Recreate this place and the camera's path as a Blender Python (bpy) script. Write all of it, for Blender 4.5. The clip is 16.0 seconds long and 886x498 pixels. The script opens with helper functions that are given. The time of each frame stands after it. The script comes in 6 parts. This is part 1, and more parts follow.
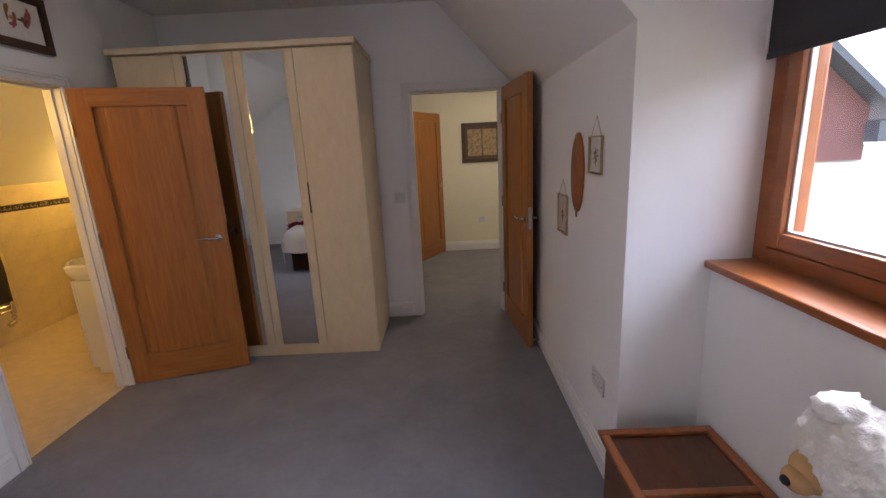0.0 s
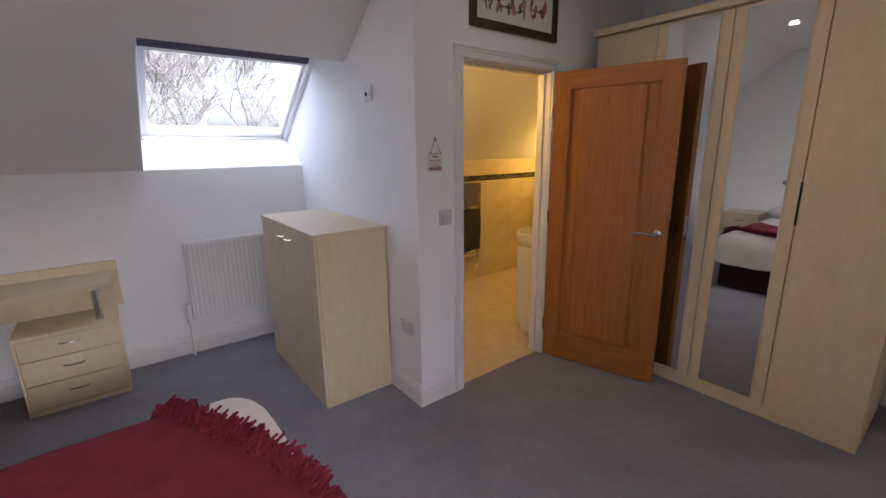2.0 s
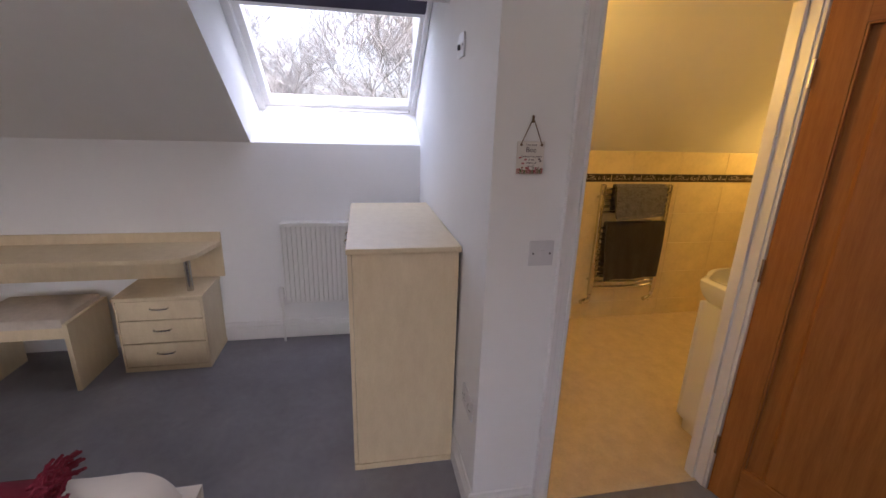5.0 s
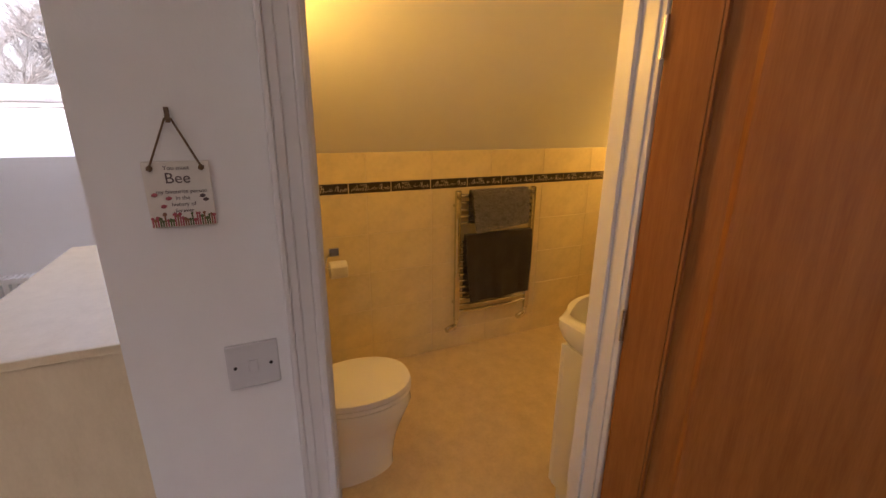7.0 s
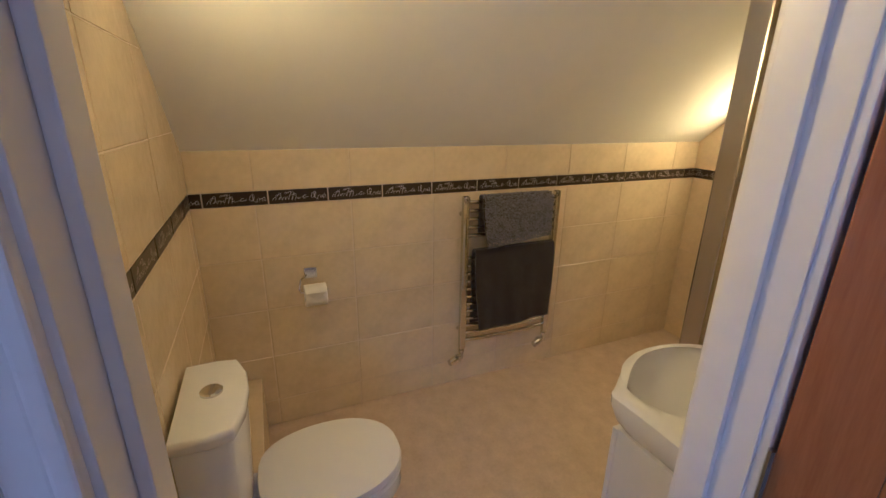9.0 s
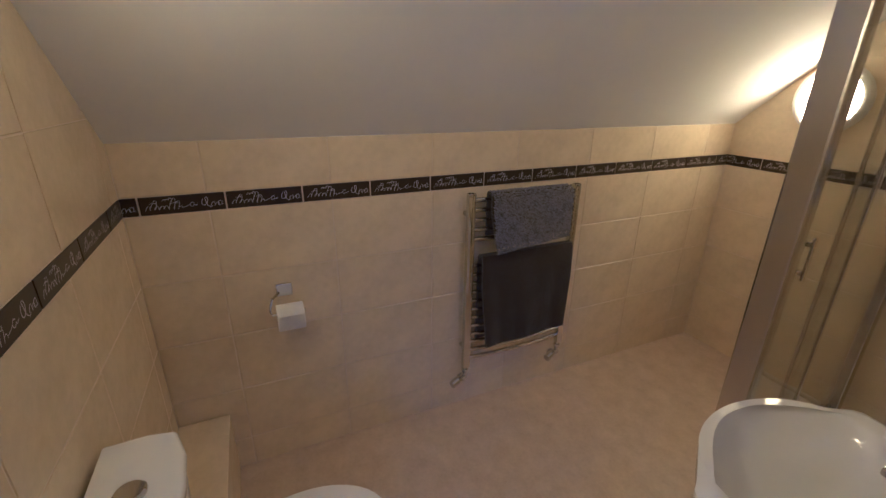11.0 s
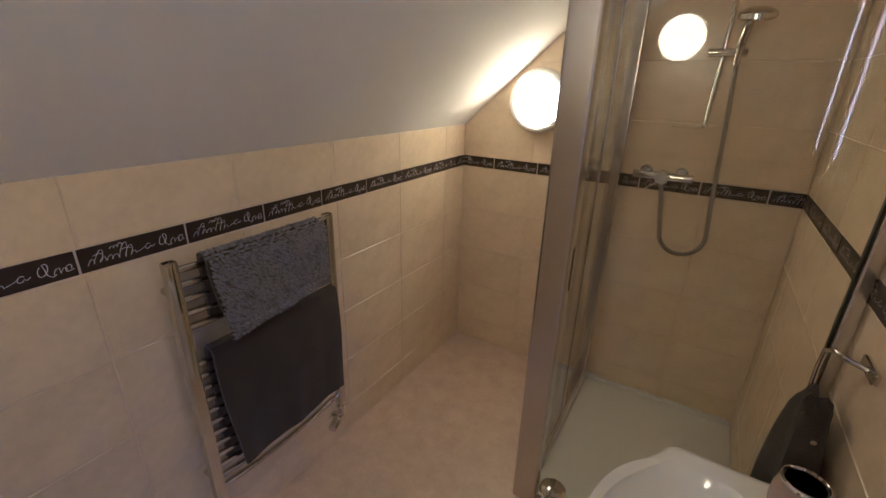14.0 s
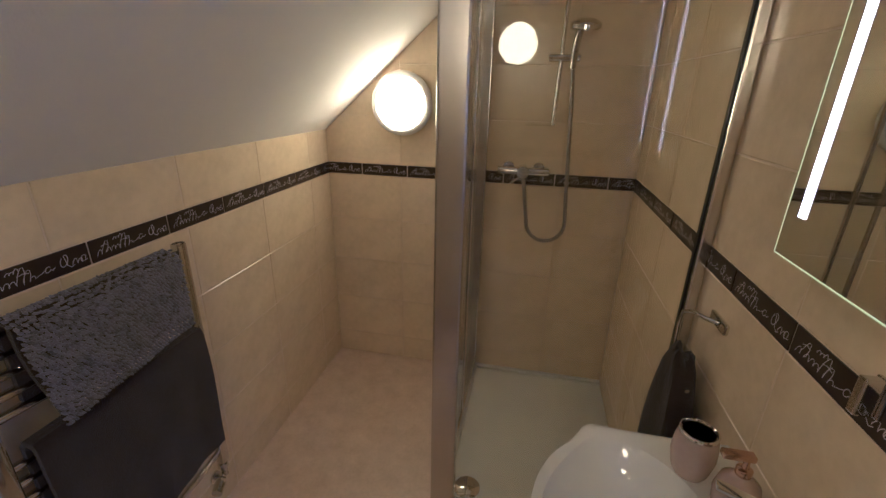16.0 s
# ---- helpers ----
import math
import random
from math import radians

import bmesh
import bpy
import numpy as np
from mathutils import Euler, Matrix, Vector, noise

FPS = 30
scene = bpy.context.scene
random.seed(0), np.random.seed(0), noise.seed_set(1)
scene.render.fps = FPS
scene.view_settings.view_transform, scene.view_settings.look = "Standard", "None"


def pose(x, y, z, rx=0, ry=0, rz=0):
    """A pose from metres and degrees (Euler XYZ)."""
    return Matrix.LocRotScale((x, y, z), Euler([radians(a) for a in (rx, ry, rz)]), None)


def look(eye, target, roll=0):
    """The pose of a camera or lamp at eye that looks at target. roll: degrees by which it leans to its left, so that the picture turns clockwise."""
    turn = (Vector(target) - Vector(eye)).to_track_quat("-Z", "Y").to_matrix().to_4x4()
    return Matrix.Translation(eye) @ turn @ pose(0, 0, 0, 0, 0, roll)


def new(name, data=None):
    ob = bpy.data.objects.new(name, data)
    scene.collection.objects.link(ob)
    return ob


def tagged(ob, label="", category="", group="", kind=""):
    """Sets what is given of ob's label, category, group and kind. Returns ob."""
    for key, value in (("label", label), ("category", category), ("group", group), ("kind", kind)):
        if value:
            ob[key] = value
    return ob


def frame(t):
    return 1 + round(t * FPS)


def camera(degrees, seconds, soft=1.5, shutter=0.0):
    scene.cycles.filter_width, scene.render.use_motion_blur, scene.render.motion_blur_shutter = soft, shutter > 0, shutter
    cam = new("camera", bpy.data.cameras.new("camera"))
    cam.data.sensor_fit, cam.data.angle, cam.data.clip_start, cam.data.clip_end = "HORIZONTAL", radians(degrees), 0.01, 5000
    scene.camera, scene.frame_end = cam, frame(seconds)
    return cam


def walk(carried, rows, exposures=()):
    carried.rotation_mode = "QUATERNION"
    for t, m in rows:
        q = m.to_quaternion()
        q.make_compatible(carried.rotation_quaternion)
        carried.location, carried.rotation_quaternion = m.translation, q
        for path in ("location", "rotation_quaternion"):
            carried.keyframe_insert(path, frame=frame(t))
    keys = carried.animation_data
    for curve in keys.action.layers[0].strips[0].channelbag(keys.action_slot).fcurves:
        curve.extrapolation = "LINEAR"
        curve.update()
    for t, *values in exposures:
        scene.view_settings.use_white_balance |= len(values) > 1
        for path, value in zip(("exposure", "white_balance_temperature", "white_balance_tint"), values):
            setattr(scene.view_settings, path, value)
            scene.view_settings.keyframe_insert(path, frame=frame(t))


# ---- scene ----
cam = camera(92.3, 16.0)
PATH = [
    (0, (0.093, -0.004, 1.538), (0.069, 1.941, 1.072), -2.9),
    (0.5, (0.096, 0.125, 1.53), (-0.362, 2.019, 1.079), -1.9),
    (1, (0.022, 0.176, 1.511), (-0.916, 1.886, 1.068), -1.2),
    (1.5, (-0.152, 0.251, 1.505), (-1.436, 1.72, 1.065), -0.9),
    (2, (-0.293, 0.322, 1.53), (-1.831, 1.512, 1.066), -0.7),
    (2.5, (-0.354, 0.468, 1.552), (-2.108, 1.285, 1.048), 2.2),
    (3, (-0.38, 0.587, 1.548), (-2.26, 1.003, 1.007), 1.6),
    (3.2, (-0.423, 0.608, 1.55), (-2.319, 0.933, 1.0), 0.9),
    (5.3, (-1.008, 1.312, 1.559), (-2.881, 1.703, 0.978), 2.2),
    (5.5, (-1.092, 1.359, 1.56), (-2.947, 1.843, 0.989), 1.5),
    (6, (-1.261, 1.484, 1.561), (-3.042, 2.199, 0.998), 0.8),
    (6.5, (-1.357, 1.659, 1.558), (-3.111, 2.432, 0.987), 0.0),
    (7, (-1.428, 1.855, 1.572), (-3.179, 2.627, 0.992), 0.5),
    (7.5, (-1.539, 1.95, 1.56), (-3.287, 2.721, 0.969), 0.3),
    (8, (-1.709, 2.013, 1.56), (-3.457, 2.776, 0.958), 0.1),
    (8.5, (-1.804, 2.04, 1.559), (-3.552, 2.802, 0.956), 0.6),
    (10.8, (-2.265, 2.178, 1.557), (-4.014, 2.864, 0.87), 0.9),
    (11, (-2.273, 2.18, 1.56), (-3.977, 2.953, 0.853), 0.7),
    (11.5, (-2.297, 2.183, 1.56), (-3.812, 3.266, 0.832), 1.8),
    (12, (-2.326, 2.213, 1.565), (-3.651, 3.516, 0.826), 2.7),
    (12.5, (-2.379, 2.318, 1.579), (-3.628, 3.692, 0.835), 3.1),
    (13, (-2.446, 2.446, 1.58), (-3.683, 3.83, 0.836), 2.5),
    (13.5, (-2.521, 2.509, 1.583), (-3.691, 3.954, 0.845), 2.5),
    (14, (-2.688, 2.514, 1.602), (-3.648, 4.113, 0.879), 1.5),
    (14.5, (-2.816, 2.486, 1.614), (-3.574, 4.199, 0.913), -0.3),
    (15, (-2.846, 2.493, 1.615), (-3.461, 4.264, 0.916), 0.8),
    (15.5, (-2.804, 2.54, 1.609), (-3.337, 4.337, 0.911), 1.2),
    (16, (-2.803, 2.549, 1.603), (-3.171, 4.386, 0.901), 1.3),
]
EXPOSURES = [(0, 4.05, 5650, 19), (0.5, 4.3, 5850, 20), (1.0, 4.1, 5750, 19), (1.5, 3.9, 5650, 18), (2.5, 3.95, 5750, 19), (3.2, 4.05, 5850, 21), (5.5, 3.75, 5900, 21), (6.5, 3.63, 6350, 24), (7.0, 3.82, 6500, 27), (7.5, 3.95, 6000, 27), (8.0, 4.2, 5200, 26), (8.7, 4.02, 4200, 25), (11.0, 3.58, 3600, 32), (15.0, 3.5, 3530, 33), (16.0, 3.38, 3530, 33)]
walk(cam, [(t, look(eye, target, roll)) for t, eye, target, roll in PATH], EXPOSURES)


# ---- world, sun, lights ----
world = bpy.data.worlds.new("world")
scene.world = world
world.use_nodes = True
wn, wl = world.node_tree.nodes, world.node_tree.links
sky = wn.new("ShaderNodeTexSky")
sky.sky_type = "NISHITA"
sky.sun_disc = False
sky.sun_elevation = radians(34)
sky.sun_rotation = radians(72)
sky.dust_density = 5.0
overcast = wn.new("ShaderNodeHueSaturation")
overcast.inputs["Saturation"].default_value = 0.42
wl.new(sky.outputs[0], overcast.inputs["Color"])
wl.new(overcast.outputs[0], wn["Background"].inputs["Color"])
# an overcast sky is darker towards the horizon than overhead
wc = wn.new("ShaderNodeTexCoord")
ws = wn.new("ShaderNodeSeparateXYZ")
wl.new(wc.outputs["Generated"], ws.inputs[0])
wz = wn.new("ShaderNodeMath")
wz.operation = "MULTIPLY_ADD"
wz.use_clamp = True
wz.inputs[1].default_value = 0.115
wz.inputs[2].default_value = 0.030
wl.new(ws.outputs["Z"], wz.inputs[0])
wl.new(wz.outputs[0], wn["Background"].inputs["Strength"])

sun = new("sun", bpy.data.lights.new("sun", "SUN"))
sun.data.energy = 0.07
sun.data.angle = radians(60)
sun.data.color = (1.0, 0.97, 0.93)
sun.matrix_world = look((0, 0, 20), (-8.56, -2.78, 13.93))


def area_lamp(name, m, sx, sy, watts, colour, spread=180):
    la = bpy.data.lights.new(name, "AREA")
    la.shape, la.size, la.size_y = "RECTANGLE", sx, sy
    la.energy, la.color, la.spread = watts, colour, radians(spread)
    ob = new(name, la)
    ob.matrix_world = m
    return ob


# the first follows a spot in the wardrobe mirror; the others are added fill
DOWNLIGHTS = ((-1.75, 0.35), (-0.45, 0.35), (-1.45, 2.10), (-0.45, 2.10))
for dx_, dy_ in DOWNLIGHTS:
    d_ = area_lamp("downlight_beam", pose(dx_, dy_, 2.655), 0.07, 0.07, 0.24 if dy_ < 1 else 0.08, (1.0, 0.88, 0.74))
    d_.data.shape = "DISK"


# ---- materials ----
def mat(name, colour, rough=0.6, metal=0.0, vary=0.08, scale=8.0, bump=0.0, bump_scale=60.0, stretch=(1, 1, 1),
        per_object=0.0, per_island=0.0, coat=0.0, spec=0.5, sheen=0.0, second=None):
    m = bpy.data.materials.new(name)
    m.use_nodes = True
    nt = m.node_tree
    b = nt.nodes["Principled BSDF"]
    b.inputs["Roughness"].default_value = rough
    b.inputs["Metallic"].default_value = metal
    b.inputs["Coat Weight"].default_value = coat
    b.inputs["Specular IOR Level"].default_value = spec
    b.inputs["Sheen Weight"].default_value = sheen
    tc = nt.nodes.new("ShaderNodeTexCoord")
    mp = nt.nodes.new("ShaderNodeMapping")
    mp.inputs["Scale"].default_value = stretch
    nt.links.new(tc.outputs["Object"], mp.inputs["Vector"])
    n1 = nt.nodes.new("ShaderNodeTexNoise")
    n1.inputs["Scale"].default_value = scale
    n1.inputs["Detail"].default_value = 6.0
    n1.inputs["Roughness"].default_value = 0.6
    nt.links.new(mp.outputs[0], n1.inputs["Vector"])
    n2 = nt.nodes.new("ShaderNodeTexNoise")
    n2.inputs["Scale"].default_value = scale * 7.3
    n2.inputs["Detail"].default_value = 3.0
    nt.links.new(mp.outputs[0], n2.inputs["Vector"])
    add = nt.nodes.new("ShaderNodeMath")
    add.operation = "MULTIPLY_ADD"
    nt.links.new(n2.outputs["Fac"], add.inputs[0])
    add.inputs[1].default_value = 0.4
    nt.links.new(n1.outputs["Fac"], add.inputs[2])
    ramp = nt.nodes.new("ShaderNodeMapRange")
    ramp.inputs["From Min"].default_value = 0.45
    ramp.inputs["From Max"].default_value = 0.95
    nt.links.new(add.outputs[0], ramp.inputs["Value"])
    fac = ramp.outputs[0]
    if per_object:
        info = nt.nodes.new("ShaderNodeObjectInfo")
        ma = nt.nodes.new("ShaderNodeMath")
        ma.operation = "MULTIPLY_ADD"
        nt.links.new(info.outputs["Random"], ma.inputs[0])
        ma.inputs[1].default_value = per_object
        nt.links.new(fac, ma.inputs[2])
        fac = ma.outputs[0]
    if per_island:
        geo = nt.nodes.new("ShaderNodeNewGeometry")
        mi = nt.nodes.new("ShaderNodeMath")
        mi.operation = "MULTIPLY_ADD"
        nt.links.new(geo.outputs["Random Per Island"], mi.inputs[0])
        mi.inputs[1].default_value = per_island
        nt.links.new(fac, mi.inputs[2])
        fac = mi.outputs[0]
    mix = nt.nodes.new("ShaderNodeMix")
    mix.data_type = "RGBA"
    nt.links.new(fac, mix.inputs["Factor"])
    lo = second if second else [c * (1 - vary) for c in colour]
    hi = colour if second else [min(1, c * (1 + vary)) for c in colour]
    mix.inputs["A"].default_value = (*lo, 1)
    mix.inputs["B"].default_value = (*hi, 1)
    nt.links.new(mix.outputs["Result"], b.inputs["Base Color"])
    if bump:
        n3 = nt.nodes.new("ShaderNodeTexNoise")
        n3.inputs["Scale"].default_value = bump_scale
        n3.inputs["Detail"].default_value = 4.0
        nt.links.new(mp.outputs[0], n3.inputs["Vector"])
        bu = nt.nodes.new("ShaderNodeBump")
        bu.inputs["Strength"].default_value = bump
        bu.inputs["Distance"].default_value = 0.01
        nt.links.new(n3.outputs["Fac"], bu.inputs["Height"])
        nt.links.new(bu.outputs[0], b.inputs["Normal"])
    return m


def glass_mat(name, colour=(1, 1, 1), rough=0.0):
    """Thin clear pane: mostly see-through, with a Fresnel gloss."""
    m = bpy.data.materials.new(name)
    m.use_nodes = True
    nt = m.node_tree
    out = nt.nodes["Material Output"]
    nt.nodes.remove(nt.nodes["Principled BSDF"])
    tr = nt.nodes.new("ShaderNodeBsdfTransparent")
    tr.inputs["Color"].default_value = (*colour, 1)
    gl = nt.nodes.new("ShaderNodeBsdfGlossy")
    gl.inputs["Roughness"].default_value = rough
    lw = nt.nodes.new("ShaderNodeLayerWeight")
    lw.inputs["Blend"].default_value = 0.5
    pw = nt.nodes.new("ShaderNodeMath")
    pw.operation = "POWER"
    pw.inputs[1].default_value = 5.0
    nt.links.new(lw.outputs["Facing"], pw.inputs[0])
    fr = nt.nodes.new("ShaderNodeMath")
    fr.operation = "MULTIPLY_ADD"
    fr.inputs[1].default_value = 0.9
    fr.inputs[2].default_value = 0.035
    nt.links.new(pw.outputs[0], fr.inputs[0])
    mx = nt.nodes.new("ShaderNodeMixShader")
    nt.links.new(fr.outputs[0], mx.inputs[0])
    nt.links.new(tr.outputs[0], mx.inputs[1])
    nt.links.new(gl.outputs[0], mx.inputs[2])
    nt.links.new(mx.outputs[0], out.inputs["Surface"])
    return m


def glow_mat(name, colour, strength):
    m = bpy.data.materials.new(name)
    m.use_nodes = True
    b = m.node_tree.nodes["Principled BSDF"]
    b.inputs["Base Color"].default_value = (0.9, 0.9, 0.88, 1)
    b.inputs["Emission Color"].default_value = (*colour, 1)
    b.inputs["Emission Strength"].default_value = strength
    return m


PAINT = mat("white_paint", (0.84, 0.835, 0.83), 0.75, vary=0.015, scale=3, bump=0.05, bump_scale=220)
CEIL = mat("ceiling_paint", (0.84, 0.83, 0.81), 0.8, vary=0.02, scale=2, bump=0.05, bump_scale=160)
HALLPAINT = mat("cream_paint", (0.80, 0.75, 0.60), 0.75, vary=0.02, scale=3)
GLOSS = mat("white_gloss_wood", (0.80, 0.79, 0.78), 0.35, vary=0.03, scale=5)
CARPET = mat("carpet", (0.285, 0.272, 0.300), 0.95, vary=0.16, scale=3.5, bump=0.9, bump_scale=420, spec=0.1, sheen=0.15)
OAK = mat("oak", (0.44, 0.182, 0.041), 0.36, scale=3.0, stretch=(14, 14, 1.0), second=(0.29, 0.102, 0.018), bump=0.06, bump_scale=30)
BIRCH = mat("birch_laminate", (0.74, 0.61, 0.41), 0.42, scale=7, stretch=(3, 3, 1.2), second=(0.66, 0.53, 0.34))
MAHOG = mat("mahogany", (0.16, 0.055, 0.02), 0.3, scale=3, stretch=(8, 1.5, 8), second=(0.08, 0.028, 0.012))
WINWOOD = mat("window_wood", (0.36, 0.125, 0.035), 0.3, scale=3, stretch=(10, 1, 6), second=(0.24, 0.075, 0.02))
TILE = mat("cream_tile", (0.72, 0.61, 0.365), 0.22, vary=0.10, scale=6, bump=0.16, bump_scale=14, per_object=0.25)
GROUT = mat("grout", (0.70, 0.60, 0.40), 0.85, vary=0.06, scale=20)
BORDER = mat("border_tile", (0.028, 0.018, 0.015), 0.3, vary=0.3, scale=30)
SCRIPT = mat("border_script", (0.72, 0.68, 0.61), 0.5, vary=0.2, scale=40)
VINYL = mat("bath_floor", (0.68, 0.555, 0.385), 0.40, scale=11, second=(0.53, 0.42, 0.285), bump=0.04, bump_scale=60)
CHROME = mat("chrome", (0.64, 0.63, 0.61), 0.10, metal=1.0, vary=0.02)
STEEL = mat("brushed_aluminium", (0.62, 0.60, 0.57), 0.25, metal=1.0, vary=0.04, scale=3, stretch=(20, 20, 1))
CERAMIC = mat("white_ceramic", (0.84, 0.84, 0.82), 0.08, vary=0.01, coat=0.3)
PLATEW = mat("switch_plastic", (0.64, 0.63, 0.64), 0.35, vary=0.02)
PLASTIC = mat("white_plastic", (0.80, 0.79, 0.77), 0.35, vary=0.01)
CLEAR = glass_mat("window_glass")
SHOWERGLASS = glass_mat("shower_glass", (0.95, 0.955, 0.925))
MIRROR = mat("mirror_glass", (0.86, 0.88, 0.87), 0.01, metal=1.0, vary=0.0)
TOWEL = mat("dark_towel", (0.042, 0.034, 0.031), 0.95, vary=0.25, scale=9, bump=0.6, bump_scale=300, spec=0.1, sheen=0.2)
THROW = mat("maroon_throw", (0.18, 0.018, 0.034), 0.9, vary=0.22, scale=6, bump=0.4, bump_scale=350, spec=0.1, sheen=0.04)
DUVET = mat("cream_duvet", (0.72, 0.66, 0.60), 0.85, vary=0.05, scale=4, bump=0.15, bump_scale=12, spec=0.2)
BLIND = mat("blind_fabric", (0.035, 0.032, 0.04), 0.8, vary=0.1, scale=20)
BLINDP = mat("skylight_blind", (0.060, 0.050, 0.085), 0.7, vary=0.1, scale=20)
GRASS = mat("winter_grass", (0.07, 0.09, 0.03), 0.95, vary=0.4, scale=0.5)
BARK = mat("bark", (0.15, 0.135, 0.125), 0.9, vary=0.35, scale=3, bump=0.3, bump_scale=20)
RENDERW = mat("pale_render", (0.72, 0.70, 0.66), 0.9, vary=0.04, scale=2)
BRICKP = mat("red_hung_tile", (0.20, 0.085, 0.075), 0.85, vary=0.12, scale=6)
SLATE = mat("slate", (0.09, 0.095, 0.11), 0.6, vary=0.2, scale=4)
DARKM = mat("dark_metal", (0.03, 0.028, 0.027), 0.4, metal=0.6, vary=0.1)
DARKWOOD = mat("dark_frame_wood", (0.055, 0.024, 0.014), 0.35, vary=0.3, scale=6, stretch=(1, 8, 8))
BRASS = mat("aged_brass", (0.45, 0.34, 0.18), 0.35, metal=0.9, vary=0.1)
CREAMFAB = mat("cream_fabric", (0.62, 0.54, 0.46), 0.9, vary=0.08, scale=30, bump=0.2, bump_scale=300, spec=0.1)
VALANCE = mat("brown_valance", (0.055, 0.030, 0.026), 0.9, vary=0.2, scale=10, spec=0.1)
SIGNW = mat("painted_board", (0.74, 0.70, 0.64), 0.6, vary=0.06, scale=20)
TWINE = mat("twine", (0.16, 0.10, 0.055), 0.9, vary=0.3, scale=60)
INK = mat("ink", (0.13, 0.095, 0.095), 0.7, vary=0.1)
FLOWER = mat("pink_paint", (0.42, 0.10, 0.12), 0.7, vary=0.2, scale=40)
FLOWER2 = mat("rust_paint", (0.30, 0.14, 0.08), 0.7, vary=0.2, scale=40)
LEAFP = mat("green_paint", (0.12, 0.15, 0.06), 0.7, vary=0.2, scale=40)
OCHRE = mat("tan_felt", (0.50, 0.30, 0.13), 0.9, vary=0.1, scale=20)
MOUNT = mat("picture_mount", (0.10, 0.05, 0.03), 0.6, vary=0.15, scale=10)
SEPIA = mat("sepia_print", (0.50, 0.38, 0.20), 0.6, scale=26, second=(0.16, 0.09, 0.04))
WOOL = mat("white_wool", (0.78, 0.75, 0.70), 0.95, vary=0.06, scale=30, bump=0.5, bump_scale=120, spec=0.05, sheen=0.3)
GREYMAT = mat("chenille_grey", (0.25, 0.24, 0.265), 0.95, second=(0.09, 0.088, 0.10), per_island=0.7, scale=30, bump=0.3, bump_scale=400, spec=0.05, sheen=0.3)
COPPER = mat("rose_gold", (0.58, 0.40, 0.25), 0.2, metal=1.0, vary=0.05)
PEARL = mat("pearl_beige", (0.52, 0.42, 0.36), 0.25, metal=0.45, vary=0.08, scale=12)
PAPER = mat("tissue_paper", (0.85, 0.83, 0.79), 0.9, vary=0.03, scale=30)
TRAY = mat("shower_tray", (0.74, 0.75, 0.73), 0.35, vary=0.04, scale=8)
HOSE = mat("ribbed_hose", (0.36, 0.34, 0.31), 0.32, metal=1.0, scale=4, vary=0.05, bump=0.6, bump_scale=220)
EDGEGLASS = glow_mat("lit_glass_edge", (1.0, 0.86, 0.10), 0.045)
LEDGLOW = glow_mat("led_strip", (1.0, 0.66, 0.30), 0.8)
SPOTGLOW = glow_mat("downlight_lens", (1.0, 0.88, 0.74), 1.2)
# glow of the unseen lamp added in the hall
HALLFILL = glow_mat("hall_fill_glow", (1.0, 0.82, 0.52), 4.2)
LAMPGLASS = glow_mat("lamp_diffuser", (1.0, 0.565, 0.105), 3.4)


# ---- mesh helpers ----
def box(bm, x0, x1, y0, y1, z0, z1):
    vs = [bm.verts.new((x, y, z)) for z in (z0, z1) for x, y in ((x0, y0), (x1, y0), (x1, y1), (x0, y1))]
    for f in ((3, 2, 1, 0), (4, 5, 6, 7), (0, 1, 5, 4), (1, 2, 6, 5), (2, 3, 7, 6), (3, 0, 4, 7)):
        bm.faces.new([vs[i] for i in f])
    return vs


def prism_y(bm, pts, y0, y1):
    """A prism along y over a polygon of (x, z)."""
    a = [bm.verts.new((x, y0, z)) for x, z in pts]
    b = [bm.verts.new((x, y1, z)) for x, z in pts]
    n = len(pts)
    bm.faces.new(a), bm.faces.new(b[::-1])
    for i in range(n):
        bm.faces.new((a[i], b[i], b[(i + 1) % n], a[(i + 1) % n]))
    return a + b


def finish(name, bm, material, parent=None, bevel=0.0, smooth=False, segs=2):
    bmesh.ops.recalc_face_normals(bm, faces=bm.faces[:])
    if bevel:
        bmesh.ops.bevel(bm, geom=[e for e in bm.edges if len(e.link_faces) == 2 and e.calc_face_angle(0) > 0.5], offset=bevel,
                        segments=segs, affect="EDGES", profile=0.6, clamp_overlap=True)
    if smooth:
        for f in bm.faces:
            f.smooth = True
        for e in bm.edges:
            if len(e.link_faces) == 2 and e.calc_face_angle(0) > 0.7:
                e.smooth = False
    me = bpy.data.meshes.new(name)
    bm.to_mesh(me)
    bm.free()
    for m in material if isinstance(material, (list, tuple)) else (material,):
        me.materials.append(m)
    ob = new(name, me)
    if parent:
        ob.parent = parent
    return ob


def part(name, bm, material, parent, label="", bevel=0.0, smooth=False):
    ob = finish(name, bm, material, parent, bevel, smooth)
    return tagged(ob, label) if label else ob


def boxpart(name, dims, material, parent, label="", bevel=0.002):
    bm = bmesh.new()
    box(bm, *dims)
    return part(name, bm, material, parent, label, bevel)


def empty(name, x, y, z=0.0, rz=0.0, label="", category="", group="", kind=""):
    ob = new(name)
    ob.matrix_world = pose(x, y, z, 0, 0, rz)
    return tagged(ob, label, category, group, kind)


def structure(name, bm, material, label="", bevel=0.0):
    return tagged(finish(name, bm, material, None, bevel), label, name.split("_")[0], kind="structure")


